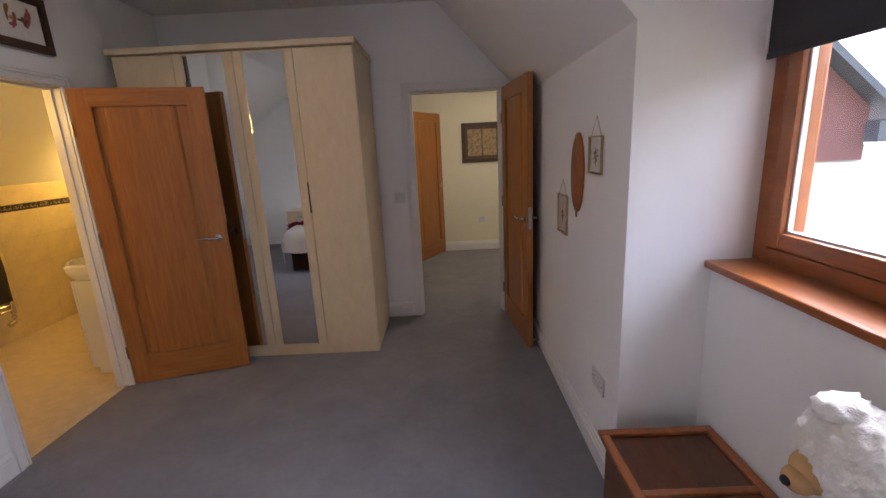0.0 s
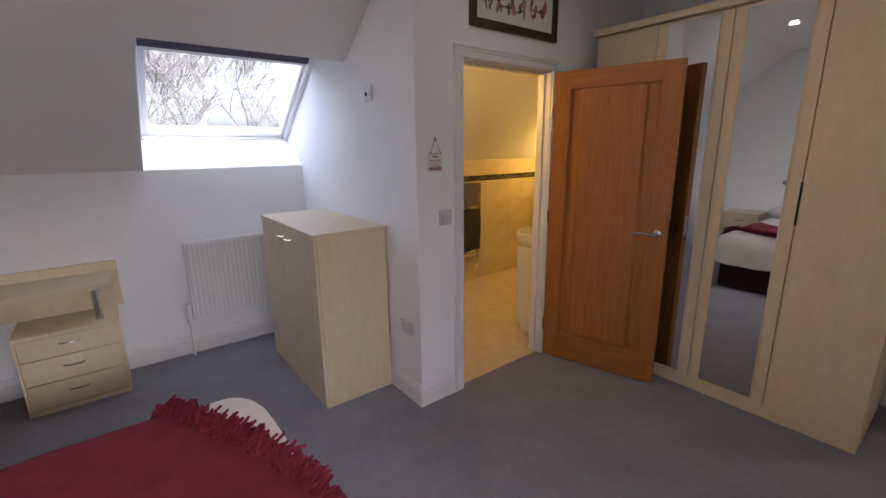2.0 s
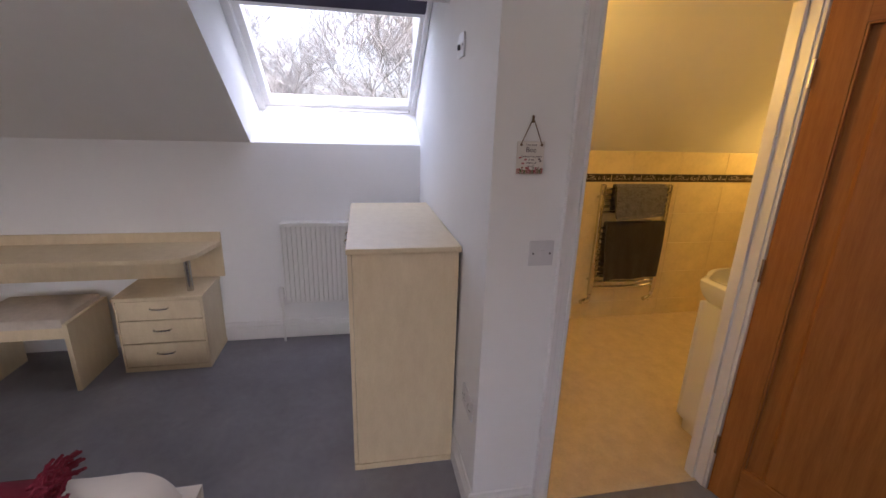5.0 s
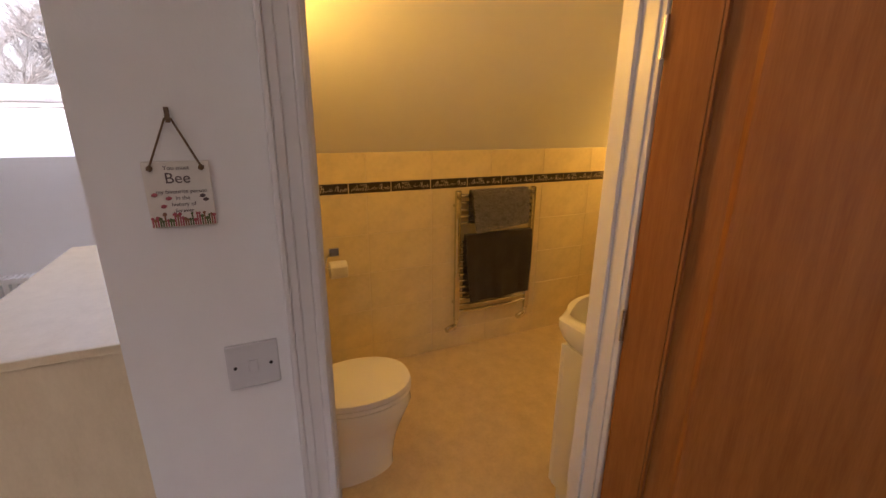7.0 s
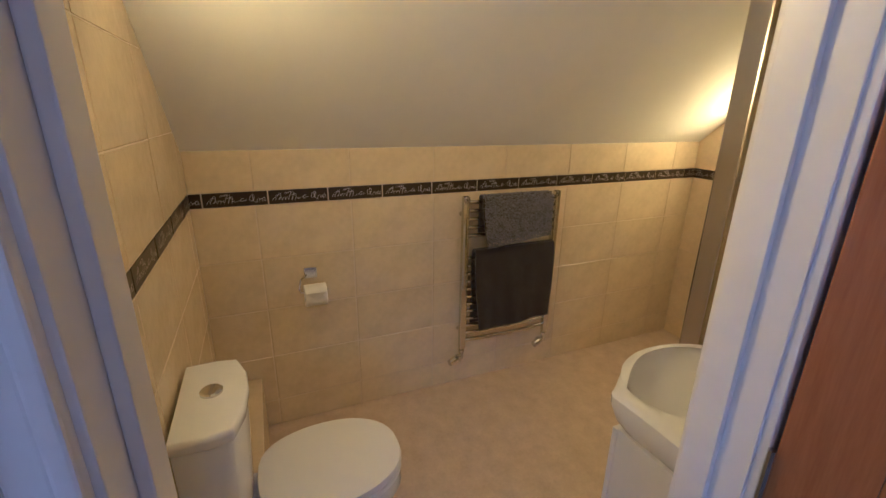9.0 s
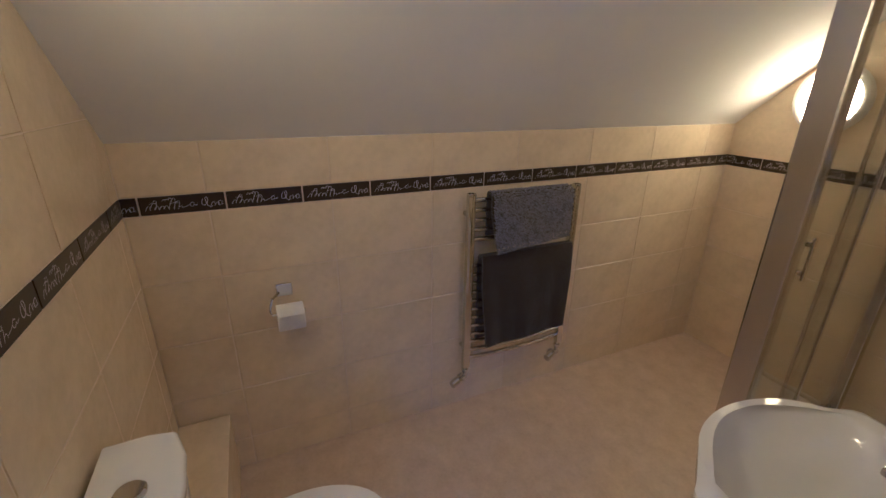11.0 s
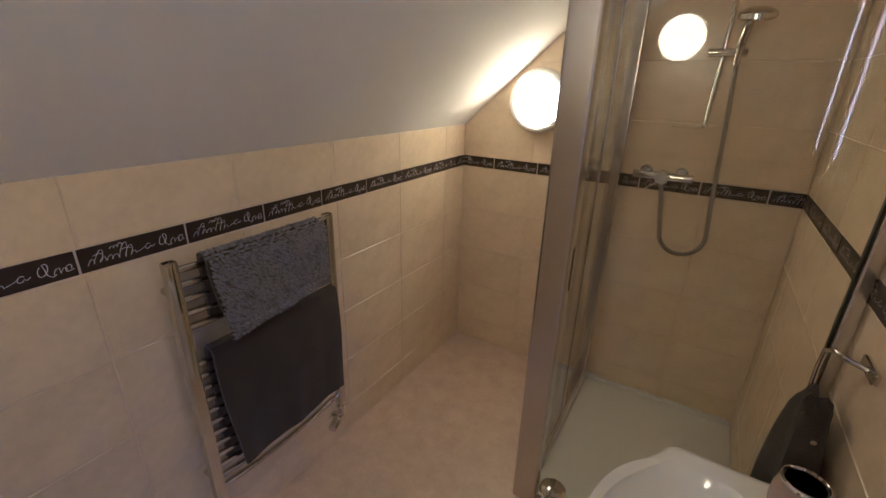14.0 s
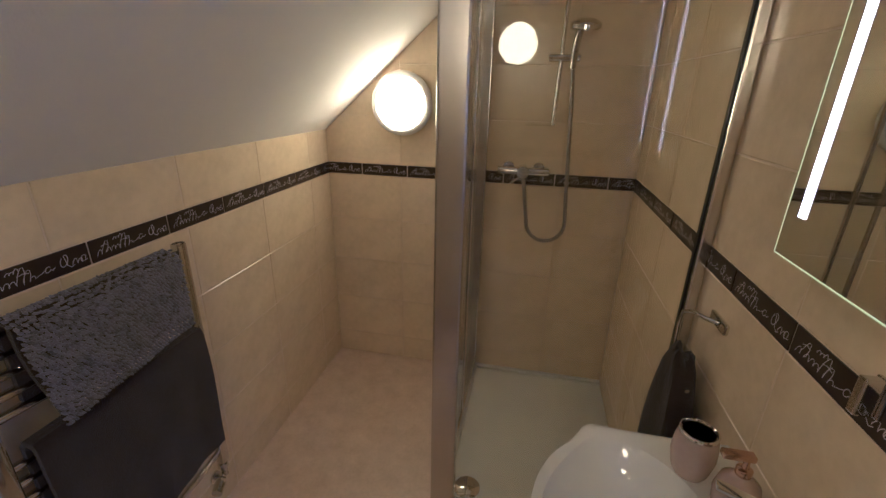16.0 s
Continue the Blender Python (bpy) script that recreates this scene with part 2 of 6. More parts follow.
def tube(bm, pts, r, segs=10, cap=True):
    """A round tube along a line of points."""
    pts = [Vector(p) for p in pts]
    rings = []
    up = None
    for i, p in enumerate(pts):
        d = (pts[min(i + 1, len(pts) - 1)] - pts[max(i - 1, 0)]).normalized()
        if up is None:
            up = d.orthogonal().normalized()
        up = (up - d * up.dot(d)).normalized()
        side = d.cross(up)
        rr = r[i] if isinstance(r, (list, tuple)) else r
        rings.append([bm.verts.new(p + rr * (math.cos(a) * up + math.sin(a) * side)) for a in [2 * math.pi * k / segs for k in range(segs)]])
    for a, b in zip(rings, rings[1:]):
        for k in range(segs):
            bm.faces.new((a[k], a[(k + 1) % segs], b[(k + 1) % segs], b[k]))
    if cap:
        bm.faces.new(rings[0][::-1]), bm.faces.new(rings[-1])


def lathe(bm, profile, segs=32, centre=(0, 0, 0), sx=1.0, sy=1.0):
    """A turned shape about z from (radius, z) pairs."""
    c = Vector(centre)
    rings = [[bm.verts.new(c + Vector((sx * r * math.cos(2 * math.pi * k / segs), sy * r * math.sin(2 * math.pi * k / segs), z))) for k in range(segs)]
             for r, z in profile]
    for a, b in zip(rings, rings[1:]):
        for k in range(segs):
            bm.faces.new((a[k], a[(k + 1) % segs], b[(k + 1) % segs], b[k]))
    if profile[0][0] > 1e-6:
        bm.faces.new(rings[0][::-1])
    if profile[-1][0] > 1e-6:
        bm.faces.new(rings[-1])
    bmesh.ops.remove_doubles(bm, verts=bm.verts[:], dist=1e-6)


# ---- the plan, in metres ----
KNEE, RIGHT, FRONT, BACK = -3.90, 0.78, 3.78, -1.30   # bedroom: knee wall, window-side wall, hall-door wall, gable
ALC = 1.625                                           # alcove side wall
PART_X, BATH_X = -2.20, -2.297                        # partition: bedroom face, bathroom face
BFAR, BLEFT, BRIGHT = -3.905, 1.78, 4.755             # bathroom walls
CEIL_Z, SL, SR = 2.68, 0.73, 1.07                     # flat ceiling, slopes (rise over run)
BCEIL, BSL = 2.42, 0.885
DX0, DX1 = 1.95, 2.71                                 # bathroom door opening along y
LX = KNEE + (CEIL_Z - 1.40) / SL
RX = RIGHT - (CEIL_Z - 1.93) / SR
SKY0, SKY1, SKYTOP = 0.52, ALC, -2.985                 # skylight opening

# floors
bm = bmesh.new()
box(bm, KNEE - 0.1, 2.2, BACK - 0.1, FRONT, -0.2, 0)
box(bm, -1.6, 2.2, FRONT, 6.4, -0.2, 0)
structure("floor", bm, CARPET, "grey-blue cut-pile carpet, softly worn")
bm = bmesh.new()
box(bm, BFAR - 0.1, BATH_X - 0.02, BLEFT - 0.1, BRIGHT + 0.1, -0.19, 0.004)
box(bm, BATH_X - 0.02, PART_X - 0.03, DX0 - 0.02, DX1 + 0.02, -0.19, 0.004)
structure("floor_bathroom", bm, VINYL, "mottled beige vinyl bathroom floor")

# bedroom walls
bm = bmesh.new()
box(bm, KNEE - 0.12, KNEE, BACK, ALC, 0, 1.385)
box(bm, KNEE - 0.12, KNEE, BACK, SKY0 - 0.03, 1.385, 1.40)
structure("wall_knee", bm, PAINT, "low white painted wall under the roof slope")
bm = bmesh.new()
prism_y(bm, [(KNEE - 0.12, 0), (2.2, 0), (2.2, 2.9), (KNEE - 0.12, 2.9)], BACK - 0.12, BACK)
structure("wall_gable", bm, PAINT, "plain white gable wall")
bm = bmesh.new()
prism_y(bm, [(KNEE - 0.5, 0), (PART_X, 0), (PART_X, 2.8), (KNEE - 0.5, 2.8)], ALC, BLEFT - 0.0125)
structure("wall_alcove", bm, PAINT, "white painted wall beside the skylight")
bm = bmesh.new()
box(bm, BATH_X + 0.0125, PART_X, BLEFT - 0.0125, DX0 - 0.03, 0, 2.8)
box(bm, BATH_X + 0.0125, PART_X, DX0 - 0.03, DX1 + 0.03, 2.03, 2.8)
box(bm, BATH_X + 0.0125, PART_X, DX1 + 0.03, BRIGHT + 0.1, 0, 2.8)
structure("wall_partition", bm, PAINT, "white wall with the bathroom doorway")
bm = bmesh.new()
box(bm, PART_X, -0.19, FRONT, FRONT + 0.12, 0, 2.9)
box(bm, -0.19, 0.60, FRONT, FRONT + 0.12, 2.03, 2.9)
box(bm, 0.60, 2.2, FRONT, FRONT + 0.12, 0, 2.9)
structure("wall_hall_side", bm, PAINT, "white wall with the doorway to the hall")
# window-side wall and dormer recess
WINX = 1.12
bm = bmesh.new()
box(bm, RIGHT, 1.40, 1.60, FRONT, 0, 2.9)
structure("wall_right", bm, PAINT, "white wall with small hung ornaments")
WY0, WZ0, WZ1 = -0.90, 1.04, 2.20                     # window opening, reaching the cheek wall at y 1.60; widened unseen for daylight
bm = bmesh.new()
box(bm, WINX, 1.50, BACK, 1.60, 0, WZ0)
box(bm, WINX, 1.50, BACK, 1.60, WZ1, 2.9)
box(bm, WINX, 1.50, BACK, WY0, WZ0, WZ1)
structure("wall_window", bm, PAINT, "white wall with a wooden window")

# ceilings
bm = bmesh.new()
T = 0.10
prism_y(bm, [(KNEE, 1.40), (LX, CEIL_Z), (LX, CEIL_Z + T), (KNEE - 0.12, 1.40 + T), (KNEE - 0.12, 1.40)], BACK, SKY0 - 0.03)
zt = 1.40 + SL * (SKYTOP - KNEE)
prism_y(bm, [(SKYTOP, zt), (LX, CEIL_Z), (LX, CEIL_Z + T), (SKYTOP, zt + T)], SKY0 - 0.03, ALC)
prism_y(bm, [(LX, CEIL_Z), (RX, CEIL_Z), (RX, CEIL_Z + T), (LX, CEIL_Z + T)], BACK, FRONT)
prism_y(bm, [(PART_X - 0.02, CEIL_Z), (LX, CEIL_Z), (LX, CEIL_Z + T), (PART_X - 0.02, CEIL_Z + T)], ALC, FRONT)
prism_y(bm, [(RX, CEIL_Z), (RIGHT, 1.93), (RIGHT, 1.93 + T), (RX, CEIL_Z + T)], 1.60, FRONT)
prism_y(bm, [(RX, CEIL_Z), (WINX, CEIL_Z), (WINX, CEIL_Z + T), (RX, CEIL_Z + T)], BACK, 1.60)
structure("ceiling", bm, CEIL, "white ceiling with sloping sides")

# skylight reveal
DL = Vector((1, SL)).normalized()
NL = Vector((-DL.y, DL.x))
P0 = Vector((KNEE, 1.40)) + NL * 0.38 - DL * 0.13     # lower inside edge of the sash
LEN = 1.40
P1 = P0 + DL * LEN
bm = bmesh.new()
t = 0.03
prism_y(bm, [(KNEE, 1.40), (P0.x, P0.y - 0.02), (P0.x - 0.02, P0.y - 0.06), (KNEE - 0.02, 1.385), (KNEE, 1.385)], SKY0 - t, SKY1)
prism_y(bm, [(SKYTOP, zt + 0.001), (P1.x, P1.y), (P1.x, P1.y + t), (SKYTOP, zt + t)], SKY0, SKY1)
prism_y(bm, [(KNEE, 1.40), (SKYTOP, zt), (P1.x, P1.y), (P0.x, P0.y - 0.02)], SKY0 - t, SKY0)
structure("trim_skylight_reveal", bm, PAINT, "white plastered skylight reveal")

# bathroom shell
bm = bmesh.new()
box(bm, BFAR - 0.12, BFAR - 0.0018, BLEFT - 0.1, BRIGHT + 0.1, 0, 1.45)
structure("wall_bath_far", bm, GROUT, "cream tiled low bathroom wall")
bm = bmesh.new()
box(bm, BFAR - 0.12, BATH_X, BRIGHT + 0.0018, BRIGHT + 0.12, 0, 2.6)
structure("wall_bath_end", bm, GROUT, "cream tiled bathroom end wall")
bm = bmesh.new()
box(bm, BFAR - 0.012, BATH_X + 0.012, BLEFT - 0.012, BLEFT - 0.0018, 0, 2.5)
structure("wall_bath_left", bm, GROUT, "cream tiled wall behind the toilet")
bm = bmesh.new()
box(bm, BATH_X + 0.0018, BATH_X + 0.012, DX1 + 0.09, BRIGHT + 0.012, 0, 2.5)
structure("wall_bath_right", bm, GROUT, "cream tiled wall behind the basin")
bm = bmesh.new()
bx = BFAR + (BCEIL - 1.39) / BSL
prism_y(bm, [(BFAR - 0.012, 1.38), (bx, BCEIL), (bx, BCEIL + T), (BFAR - 0.012, 1.38 + T)], BLEFT - 0.01, BRIGHT + 0.01)
prism_y(bm, [(bx, BCEIL), (BATH_X + 0.01, BCEIL), (BATH_X + 0.01, BCEIL + T), (bx, BCEIL + T)], BLEFT - 0.01, BRIGHT + 0.01)
structure("ceiling_bathroom", bm, CEIL, "white sloping bathroom ceiling")

# outer roof over the flat ceilings
bm = bmesh.new()
prism_y(bm, [(LX - 0.05, 2.86), (1.5, 2.86), (1.5, 2.92), (LX - 0.05, 2.92)], BACK - 0.12, 6.5)
prism_y(bm, [(BFAR - 0.3, 1.62), (bx, BCEIL + 0.26), (BATH_X + 0.3, 2.86), (BATH_X + 0.3, 2.92), (bx, BCEIL + 0.32), (BFAR - 0.3, 1.68)], BLEFT - 0.02, BRIGHT + 0.2)
structure("roof", bm, SLATE, "dark slate roof above the rooms")

# hall shell
bm = bmesh.new()
box(bm, -1.6, 2.2, 6.30, 6.42, 0, 2.6)
structure("wall_hall_far", bm, HALLPAINT, "cream painted hall wall")
bm = bmesh.new()
box(bm, -1.72, -1.6, FRONT + 0.12, 6.42, 0, 2.6)
structure("wall_hall_left", bm, HALLPAINT, "cream painted hall wall")
bm = bmesh.new()
box(bm, 2.2, 2.32, FRONT + 0.12, 6.42, 0, 2.6)
structure("wall_hall_right", bm, HALLPAINT, "cream painted hall wall")
bm = bmesh.new()
box(bm, -1.6, 2.2, FRONT + 0.12, 6.3, 2.45, 2.55)
structure("ceiling_hall", bm, CEIL, "white hall ceiling")


# ---- skirting, door frames, doors ----
def skirting(x0, y0, x1, y1, side):
    """Moulded skirting from (x0, y0) to (x1, y1), standing out to the left of that direction by side."""
    d = Vector((x1 - x0, y1 - y0, 0))
    n = Vector((-d.y, d.x, 0)).normalized() * side
    prof = ((0, 0), (0.016, 0), (0.016, 0.088), (0.012, 0.094), (0.014, 0.106), (0.008, 0.118), (0.006, 0.132), (0, 0.135))
    bm = bmesh.new()
    a = [bm.verts.new(Vector((x0, y0, h)) + n * o) for o, h in prof]
    b = [bm.verts.new(Vector((x1, y1, h)) + n * o) for o, h in prof]
    bm.faces.new(a), bm.faces.new(b[::-1])
    for i in range(len(prof)):
        j = (i + 1) % len(prof)
        bm.faces.new((a[i], a[j], b[j], b[i]))
    ob = finish("baseboard", bm, GLOSS)
    return tagged(ob, "white gloss moulded skirting board", "baseboard", kind="structure")


skirting(KNEE, BACK, KNEE, ALC, -1)
skirting(KNEE, ALC, PART_X, ALC, -1)
skirting(PART_X, ALC - 0.016, PART_X, DX0 - 0.075, -1)
skirting(PART_X, DX1 + 0.075, PART_X, FRONT, -1)
skirting(PART_X, FRONT, -0.265, FRONT, -1)
skirting(RIGHT, 1.60, RIGHT, FRONT, 1)
skirting(KNEE, BACK, WINX, BACK, 1)
skirting(WINX, BACK, WINX, 1.60, 1)
skirting(RIGHT, 1.60, WINX, 1.60, -1)
skirting(-1.6, 6.30, 2.2, 6.30, -1)


def door_frame(name, m, width, depth, label):
    """Lining and architraves of a doorway; local x across the opening from 0, y from the near face to the far one."""
    ob = new(name)
    ob.matrix_world = m
    tagged(ob, label, "door frame", kind="structure")
    H = 2.0
    for nm, d in (("jamb", (-0.03, 0, -0.002, depth, 0, H)), ("jamb", (width, width + 0.03, -0.002, depth, 0, H)),
                  ("head", (-0.03, width + 0.03, -0.002, depth, H, H + 0.03))):
        boxpart(nm, d, GLOSS, ob)
    for nm, d in (("stop", (0, 0.012, 0.045, depth - 0.002, 0, H - 0.012)), ("stop", (width - 0.012, width, 0.045, depth - 0.002, 0, H - 0.012)),
                  ("stop", (0, width, 0.045, depth - 0.002, H - 0.012, H))):
        boxpart(nm, d, GLOSS, ob)
    steps = ((0.006, 0.020, 0.016), (0.020, 0.044, 0.012), (0.044, 0.060, 0.018), (0.060, 0.070, 0.022))
    for near in (True, False):
        for k, (a, b, o) in enumerate(steps):
            y0, y1 = (-o, 0) if near else (depth, depth + o)
            bm = bmesh.new()
            box(bm, -b, -a, y0, y1, 0, H + a)
            box(bm, width + a, width + b, y0, y1, 0, H + a)
            box(bm, -b, width + b, y0, y1, H + a, H + b)
            part("architrave_moulding", bm, GLOSS, ob, bevel=0.003)
    return ob


# local x of the bathroom frame runs along -y of the world; its near face is the bedroom side
door_frame("door_frame_1", pose(PART_X, DX0, 0, 0, 0, 90), DX1 - DX0, 0.097, "white moulded frame of the bathroom doorway")
door_frame("door_frame_2", pose(-0.17, FRONT, 0), 0.76, 0.12, "white moulded frame of the hall doorway")


def lever_handle(leaf, x, z, y, out, direction):
    """A chrome lever on a round rose, on the face at local y, standing out by the sign of out."""
    bm = bmesh.new()
    m = Matrix.Translation((x, y, z)) @ Matrix.Rotation(math.pi / 2 * -out, 4, "X")
    lathe(bm, [(0.0, 0.0), (0.026, 0.0), (0.026, 0.006), (0.020, 0.010), (0.010, 0.012), (0.009, 0.045), (0.0, 0.046)], 20)
    bmesh.ops.transform(bm, matrix=m, verts=bm.verts[:])
    yy = y + out * 0.045
    tube(bm, [(x, yy, z), (x + direction * 0.03, yy + out * 0.006, z + 0.001), (x + direction * 0.075, yy + out * 0.004, z + 0.005), (x + direction * 0.118, yy - out * 0.002, z + 0.002)],
         [0.010, 0.009, 0.008, 0.007], 10)
    return part("handle", bm, CHROME, leaf, "chrome lever handle", smooth=True)


def oak_leaf(name, m, label, lever=True):
    """A panelled oak door leaf: local x from the hinge, y through its thickness (0 to 0.04)."""
    W, H, TH = 0.755, 1.995, 0.04
    ob = new(name)
    ob.matrix_world = m
    tagged(ob, label, "door", kind="structure")
    st, top, bot = 0.105, 0.105, 0.205
    boxpart("stile", (0, st, 0, TH, 0.008, H), OAK, ob)
    boxpart("stile", (W - st, W, 0, TH, 0.008, H), OAK, ob)
    boxpart("rail", (st, W - st, 0.0005, TH - 0.0005, 0.008, bot), OAK_H, ob)
    boxpart("rail", (st, W - st, 0.0005, TH - 0.0005, H - top, H), OAK_H, ob)
    # fielded panel with wide side bevels
    bm = bmesh.new()
    for y0, y1 in ((0.0185, 0.003), (TH - 0.0185, TH - 0.003)):
        out = [(st, bot), (W - st, bot), (W - st, H - top), (st, H - top)]
        inn = [(st + 0.085, bot + 0.012), (W - st - 0.085, bot + 0.012), (W - st - 0.085, H - top - 0.012), (st + 0.085, H - top - 0.012)]
        mid = [(st + 0.070, bot + 0.010), (W - st - 0.070, bot + 0.010), (W - st - 0.070, H - top - 0.010), (st + 0.070, H - top - 0.010)]
        a = [bm.verts.new((x, y0, z)) for x, z in out]
        c = [bm.verts.new((x, y0 - (y0 - y1) * 0.18, z)) for x, z in mid]
        b = [bm.verts.new((x, y1, z)) for x, z in inn]
        bm.faces.new(b)
        for i in range(4):
            j = (i + 1) % 4
            bm.faces.new((a[i], a[j], c[j], c[i]))
            bm.faces.new((c[i], c[j], b[j], b[i]))
    part("panel", bm, OAK, ob)
    for x0, x1, z0, z1 in ((st, st + 0.008, bot, H - top), (W - st - 0.008, W - st, bot, H - top), (st, W - st, bot, bot + 0.008), (st, W - st, H - top - 0.008, H - top)):
        boxpart("bead", (x0, x1, 0.002, TH - 0.002, z0, z1), OAK, ob, bevel=0.003)
    lever_handle(ob, W - 0.06, 1.0, 0, -1, -1)
    lever_handle(ob, W - 0.06, 1.0, TH, 1, -1)
    boxpart("latch_plate", (W, W + 0.0015, 0.008, 0.032, 0.93, 1.09), CHROME, ob, bevel=0.0)
    for z in (0.25, 1.05, 1.75):
        bm = bmesh.new()
        tube(bm, [(-0.004, -0.004, z - 0.045), (-0.004, -0.004, z + 0.045)], 0.006, 8)
        box(bm, -0.002, 0.0, 0.001, 0.030, z - 0.045, z + 0.045)
        part("hinge", bm, STEEL, ob, "steel butt hinge")
    return ob


OAK_H = mat("oak_across", (0.44, 0.182, 0.041), 0.36, scale=3.0, stretch=(1.0, 14, 14), second=(0.29, 0.102, 0.018), bump=0.06, bump_scale=30)
oak_leaf("door_1", pose(-2.174, 2.717, 0, 0, 0, 16.0), "oak panelled bathroom door standing wide open")
oak_leaf("door_2", pose(0.598, FRONT - 0.024, 0, 0, 0, -84.6), "oak panelled bedroom door standing open")
oak_leaf("door_3", pose(-0.31, 5.62, 0, 0, 0, 60.5), "oak panelled door ajar in the hall")


# ---- skylight ----
def slope_box(bm, s0, s1, y0, y1, n0, n1):
    """A box in the skylight's own frame: s up the slope from the sash's lower edge, n outwards."""
    vs = box(bm, s0, s1, y0, y1, n0, n1)
    for v in vs:
        q = P0 + DL * v.co.x + NL * v.co.z
        v.co = (q.x, v.co.y, q.y)


sk = new("window_1")
tagged(sk, "white pivoting roof window with a rolled blind", "roof window", kind="structure")


def skpart(name, dims, m, label="", bevel=0.003):
    bm = bmesh.new()
    slope_box(bm, *dims)
    return part(name, bm, m, sk, label, bevel)


f0, f1 = SKY0 + 0.002, SKY1 - 0.004
for d in ((-0.10, LEN, f0, f0 + 0.045, -0.02, 0.10), (-0.10, LEN, f1 - 0.026, f1, -0.02, 0.10), (-0.10, 0.0, f0 + 0.045, f1 - 0.026, -0.015, 0.10), (LEN - 0.05, LEN, f0 + 0.045, f1 - 0.026, -0.02, 0.10)):
    skpart("window_frame", d, GLOSS)
for d in ((0.0, LEN - 0.05, f0 + 0.045, f0 + 0.085, 0.012, 0.08), (0.0, LEN - 0.05, f1 - 0.052, f1 - 0.026, 0.012, 0.08), (0.0, 0.042, f0 + 0.085, f1 - 0.052, 0.012, 0.08), (LEN - 0.12, LEN - 0.05, f0 + 0.085, f1 - 0.052, 0.012, 0.08)):
    skpart("sash", d, GLOSS)
bm = bmesh.new()
slope_box(bm, 0.042, LEN - 0.12, f0 + 0.085, f1 - 0.052, 0.045, 0.055)
pane = part("pane", bm, CLEAR, sk)
pane.visible_shadow = False
bm = bmesh.new()
slope_box(bm, 0.845, 0.870, f0 + 0.05, f1 - 0.030, -0.012, 0.008)
part("blind_bar", bm, GLOSS, sk, "pale blind bar")
bm = bmesh.new()
slope_box(bm, 0.870, LEN - 0.02, f0 + 0.05, f1 - 0.030, -0.016, 0.006)
part("blind", bm, BLINDP, sk, "dark purple roller blind", 0.002)
bm = bmesh.new()
slope_box(bm, 0.02, 0.03, f1 - 0.05, f1 - 0.035, -0.03, -0.02)
part("catch", bm, STEEL, sk)

# ---- wooden window ----
w2 = new("window_2")
tagged(w2, "stained wooden casement window with a dark roller blind", "window", kind="structure")
X0, X1 = 1.27, 1.36
for d in ((X0, X1, 1.53, 1.60, WZ0 + 0.02, WZ1), (X0, X1, WY0, WY0 + 0.07, WZ0 + 0.02, WZ1), (X0, X1, WY0 + 0.07, 1.53, WZ0 + 0.02, WZ0 + 0.08), (X0, X1, WY0 + 0.07, 1.53, WZ1 - 0.07, WZ1)):
    boxpart("window_frame", d, WINWOOD, w2, bevel=0.006)
for ym in (-0.06, 0.74):
    boxpart("mullion", (X0, X1, ym - 0.035, ym + 0.035, WZ0 + 0.08, WZ1 - 0.07), WINWOOD, w2, bevel=0.006)
# the first casement is added, out of view, to let in more light
for a, b in ((WY0 + 0.07, -0.095), (-0.025, 0.705), (0.775, 1.53)):
    for d in ((X0 - 0.012, X1 - 0.01, b - 0.065, b - 0.004, WZ0 + 0.084, WZ1 - 0.074), (X0 - 0.012, X1 - 0.01, a + 0.004, a + 0.065, WZ0 + 0.084, WZ1 - 0.074),
              (X0 - 0.012, X1 - 0.01, a + 0.065, b - 0.065, WZ0 + 0.084, WZ0 + 0.145), (X0 - 0.012, X1 - 0.01, a + 0.065, b - 0.065, WZ1 - 0.135, WZ1 - 0.074)):
        boxpart("sash", d, WINWOOD, w2, bevel=0.010)
    for d in ((X0 + 0.01, X0 + 0.03, b - 0.073, b - 0.065, WZ0 + 0.145, WZ1 - 0.135), (X0 + 0.01, X0 + 0.03, a + 0.065, b - 0.073, WZ0 + 0.145, WZ0 + 0.153)):
        boxpart("glazing_bead", d, GLOSS, w2)
    p = boxpart("pane", (X0 + 0.035, X0 + 0.043, a + 0.065, b - 0.065, WZ0 + 0.145, WZ1 - 0.135), CLEAR, w2, bevel=0)
    p.visible_shadow = False
boxpart("window_sill", (1.085, X0 + 0.01, WY0 - 0.05, 1.598, WZ0 - 0.008, WZ0 + 0.022), WINWOOD, w2, "polished wooden sill", bevel=0.008)
boxpart("blind", (1.222, 1.226, WY0, 1.575, 1.79, 2.36), BLIND, w2, "dark roller blind half lowered", bevel=0)
boxpart("blind_bar", (1.218, 1.230, WY0, 1.575, 1.775, 1.795), BLIND, w2)
bm = bmesh.new()
tube(bm, [(1.235, WY0, 2.38), (1.235, 1.58, 2.38)], 0.03, 14)
part("blind_roller", bm, BLIND, w2)
bm = bmesh.new()
tube(bm, [(1.225, 1.588, 2.36), (1.225, 1.588, 1.80)], 0.004, 6)
part("blind_cord", bm, GLOSS, w2)

# ---- outdoors ----
bm = bmesh.new()
box(bm, -400, 400, -400, 400, -3.4, -3.0)
structure("ground", bm, GRASS, "winter grass reaching the horizon")


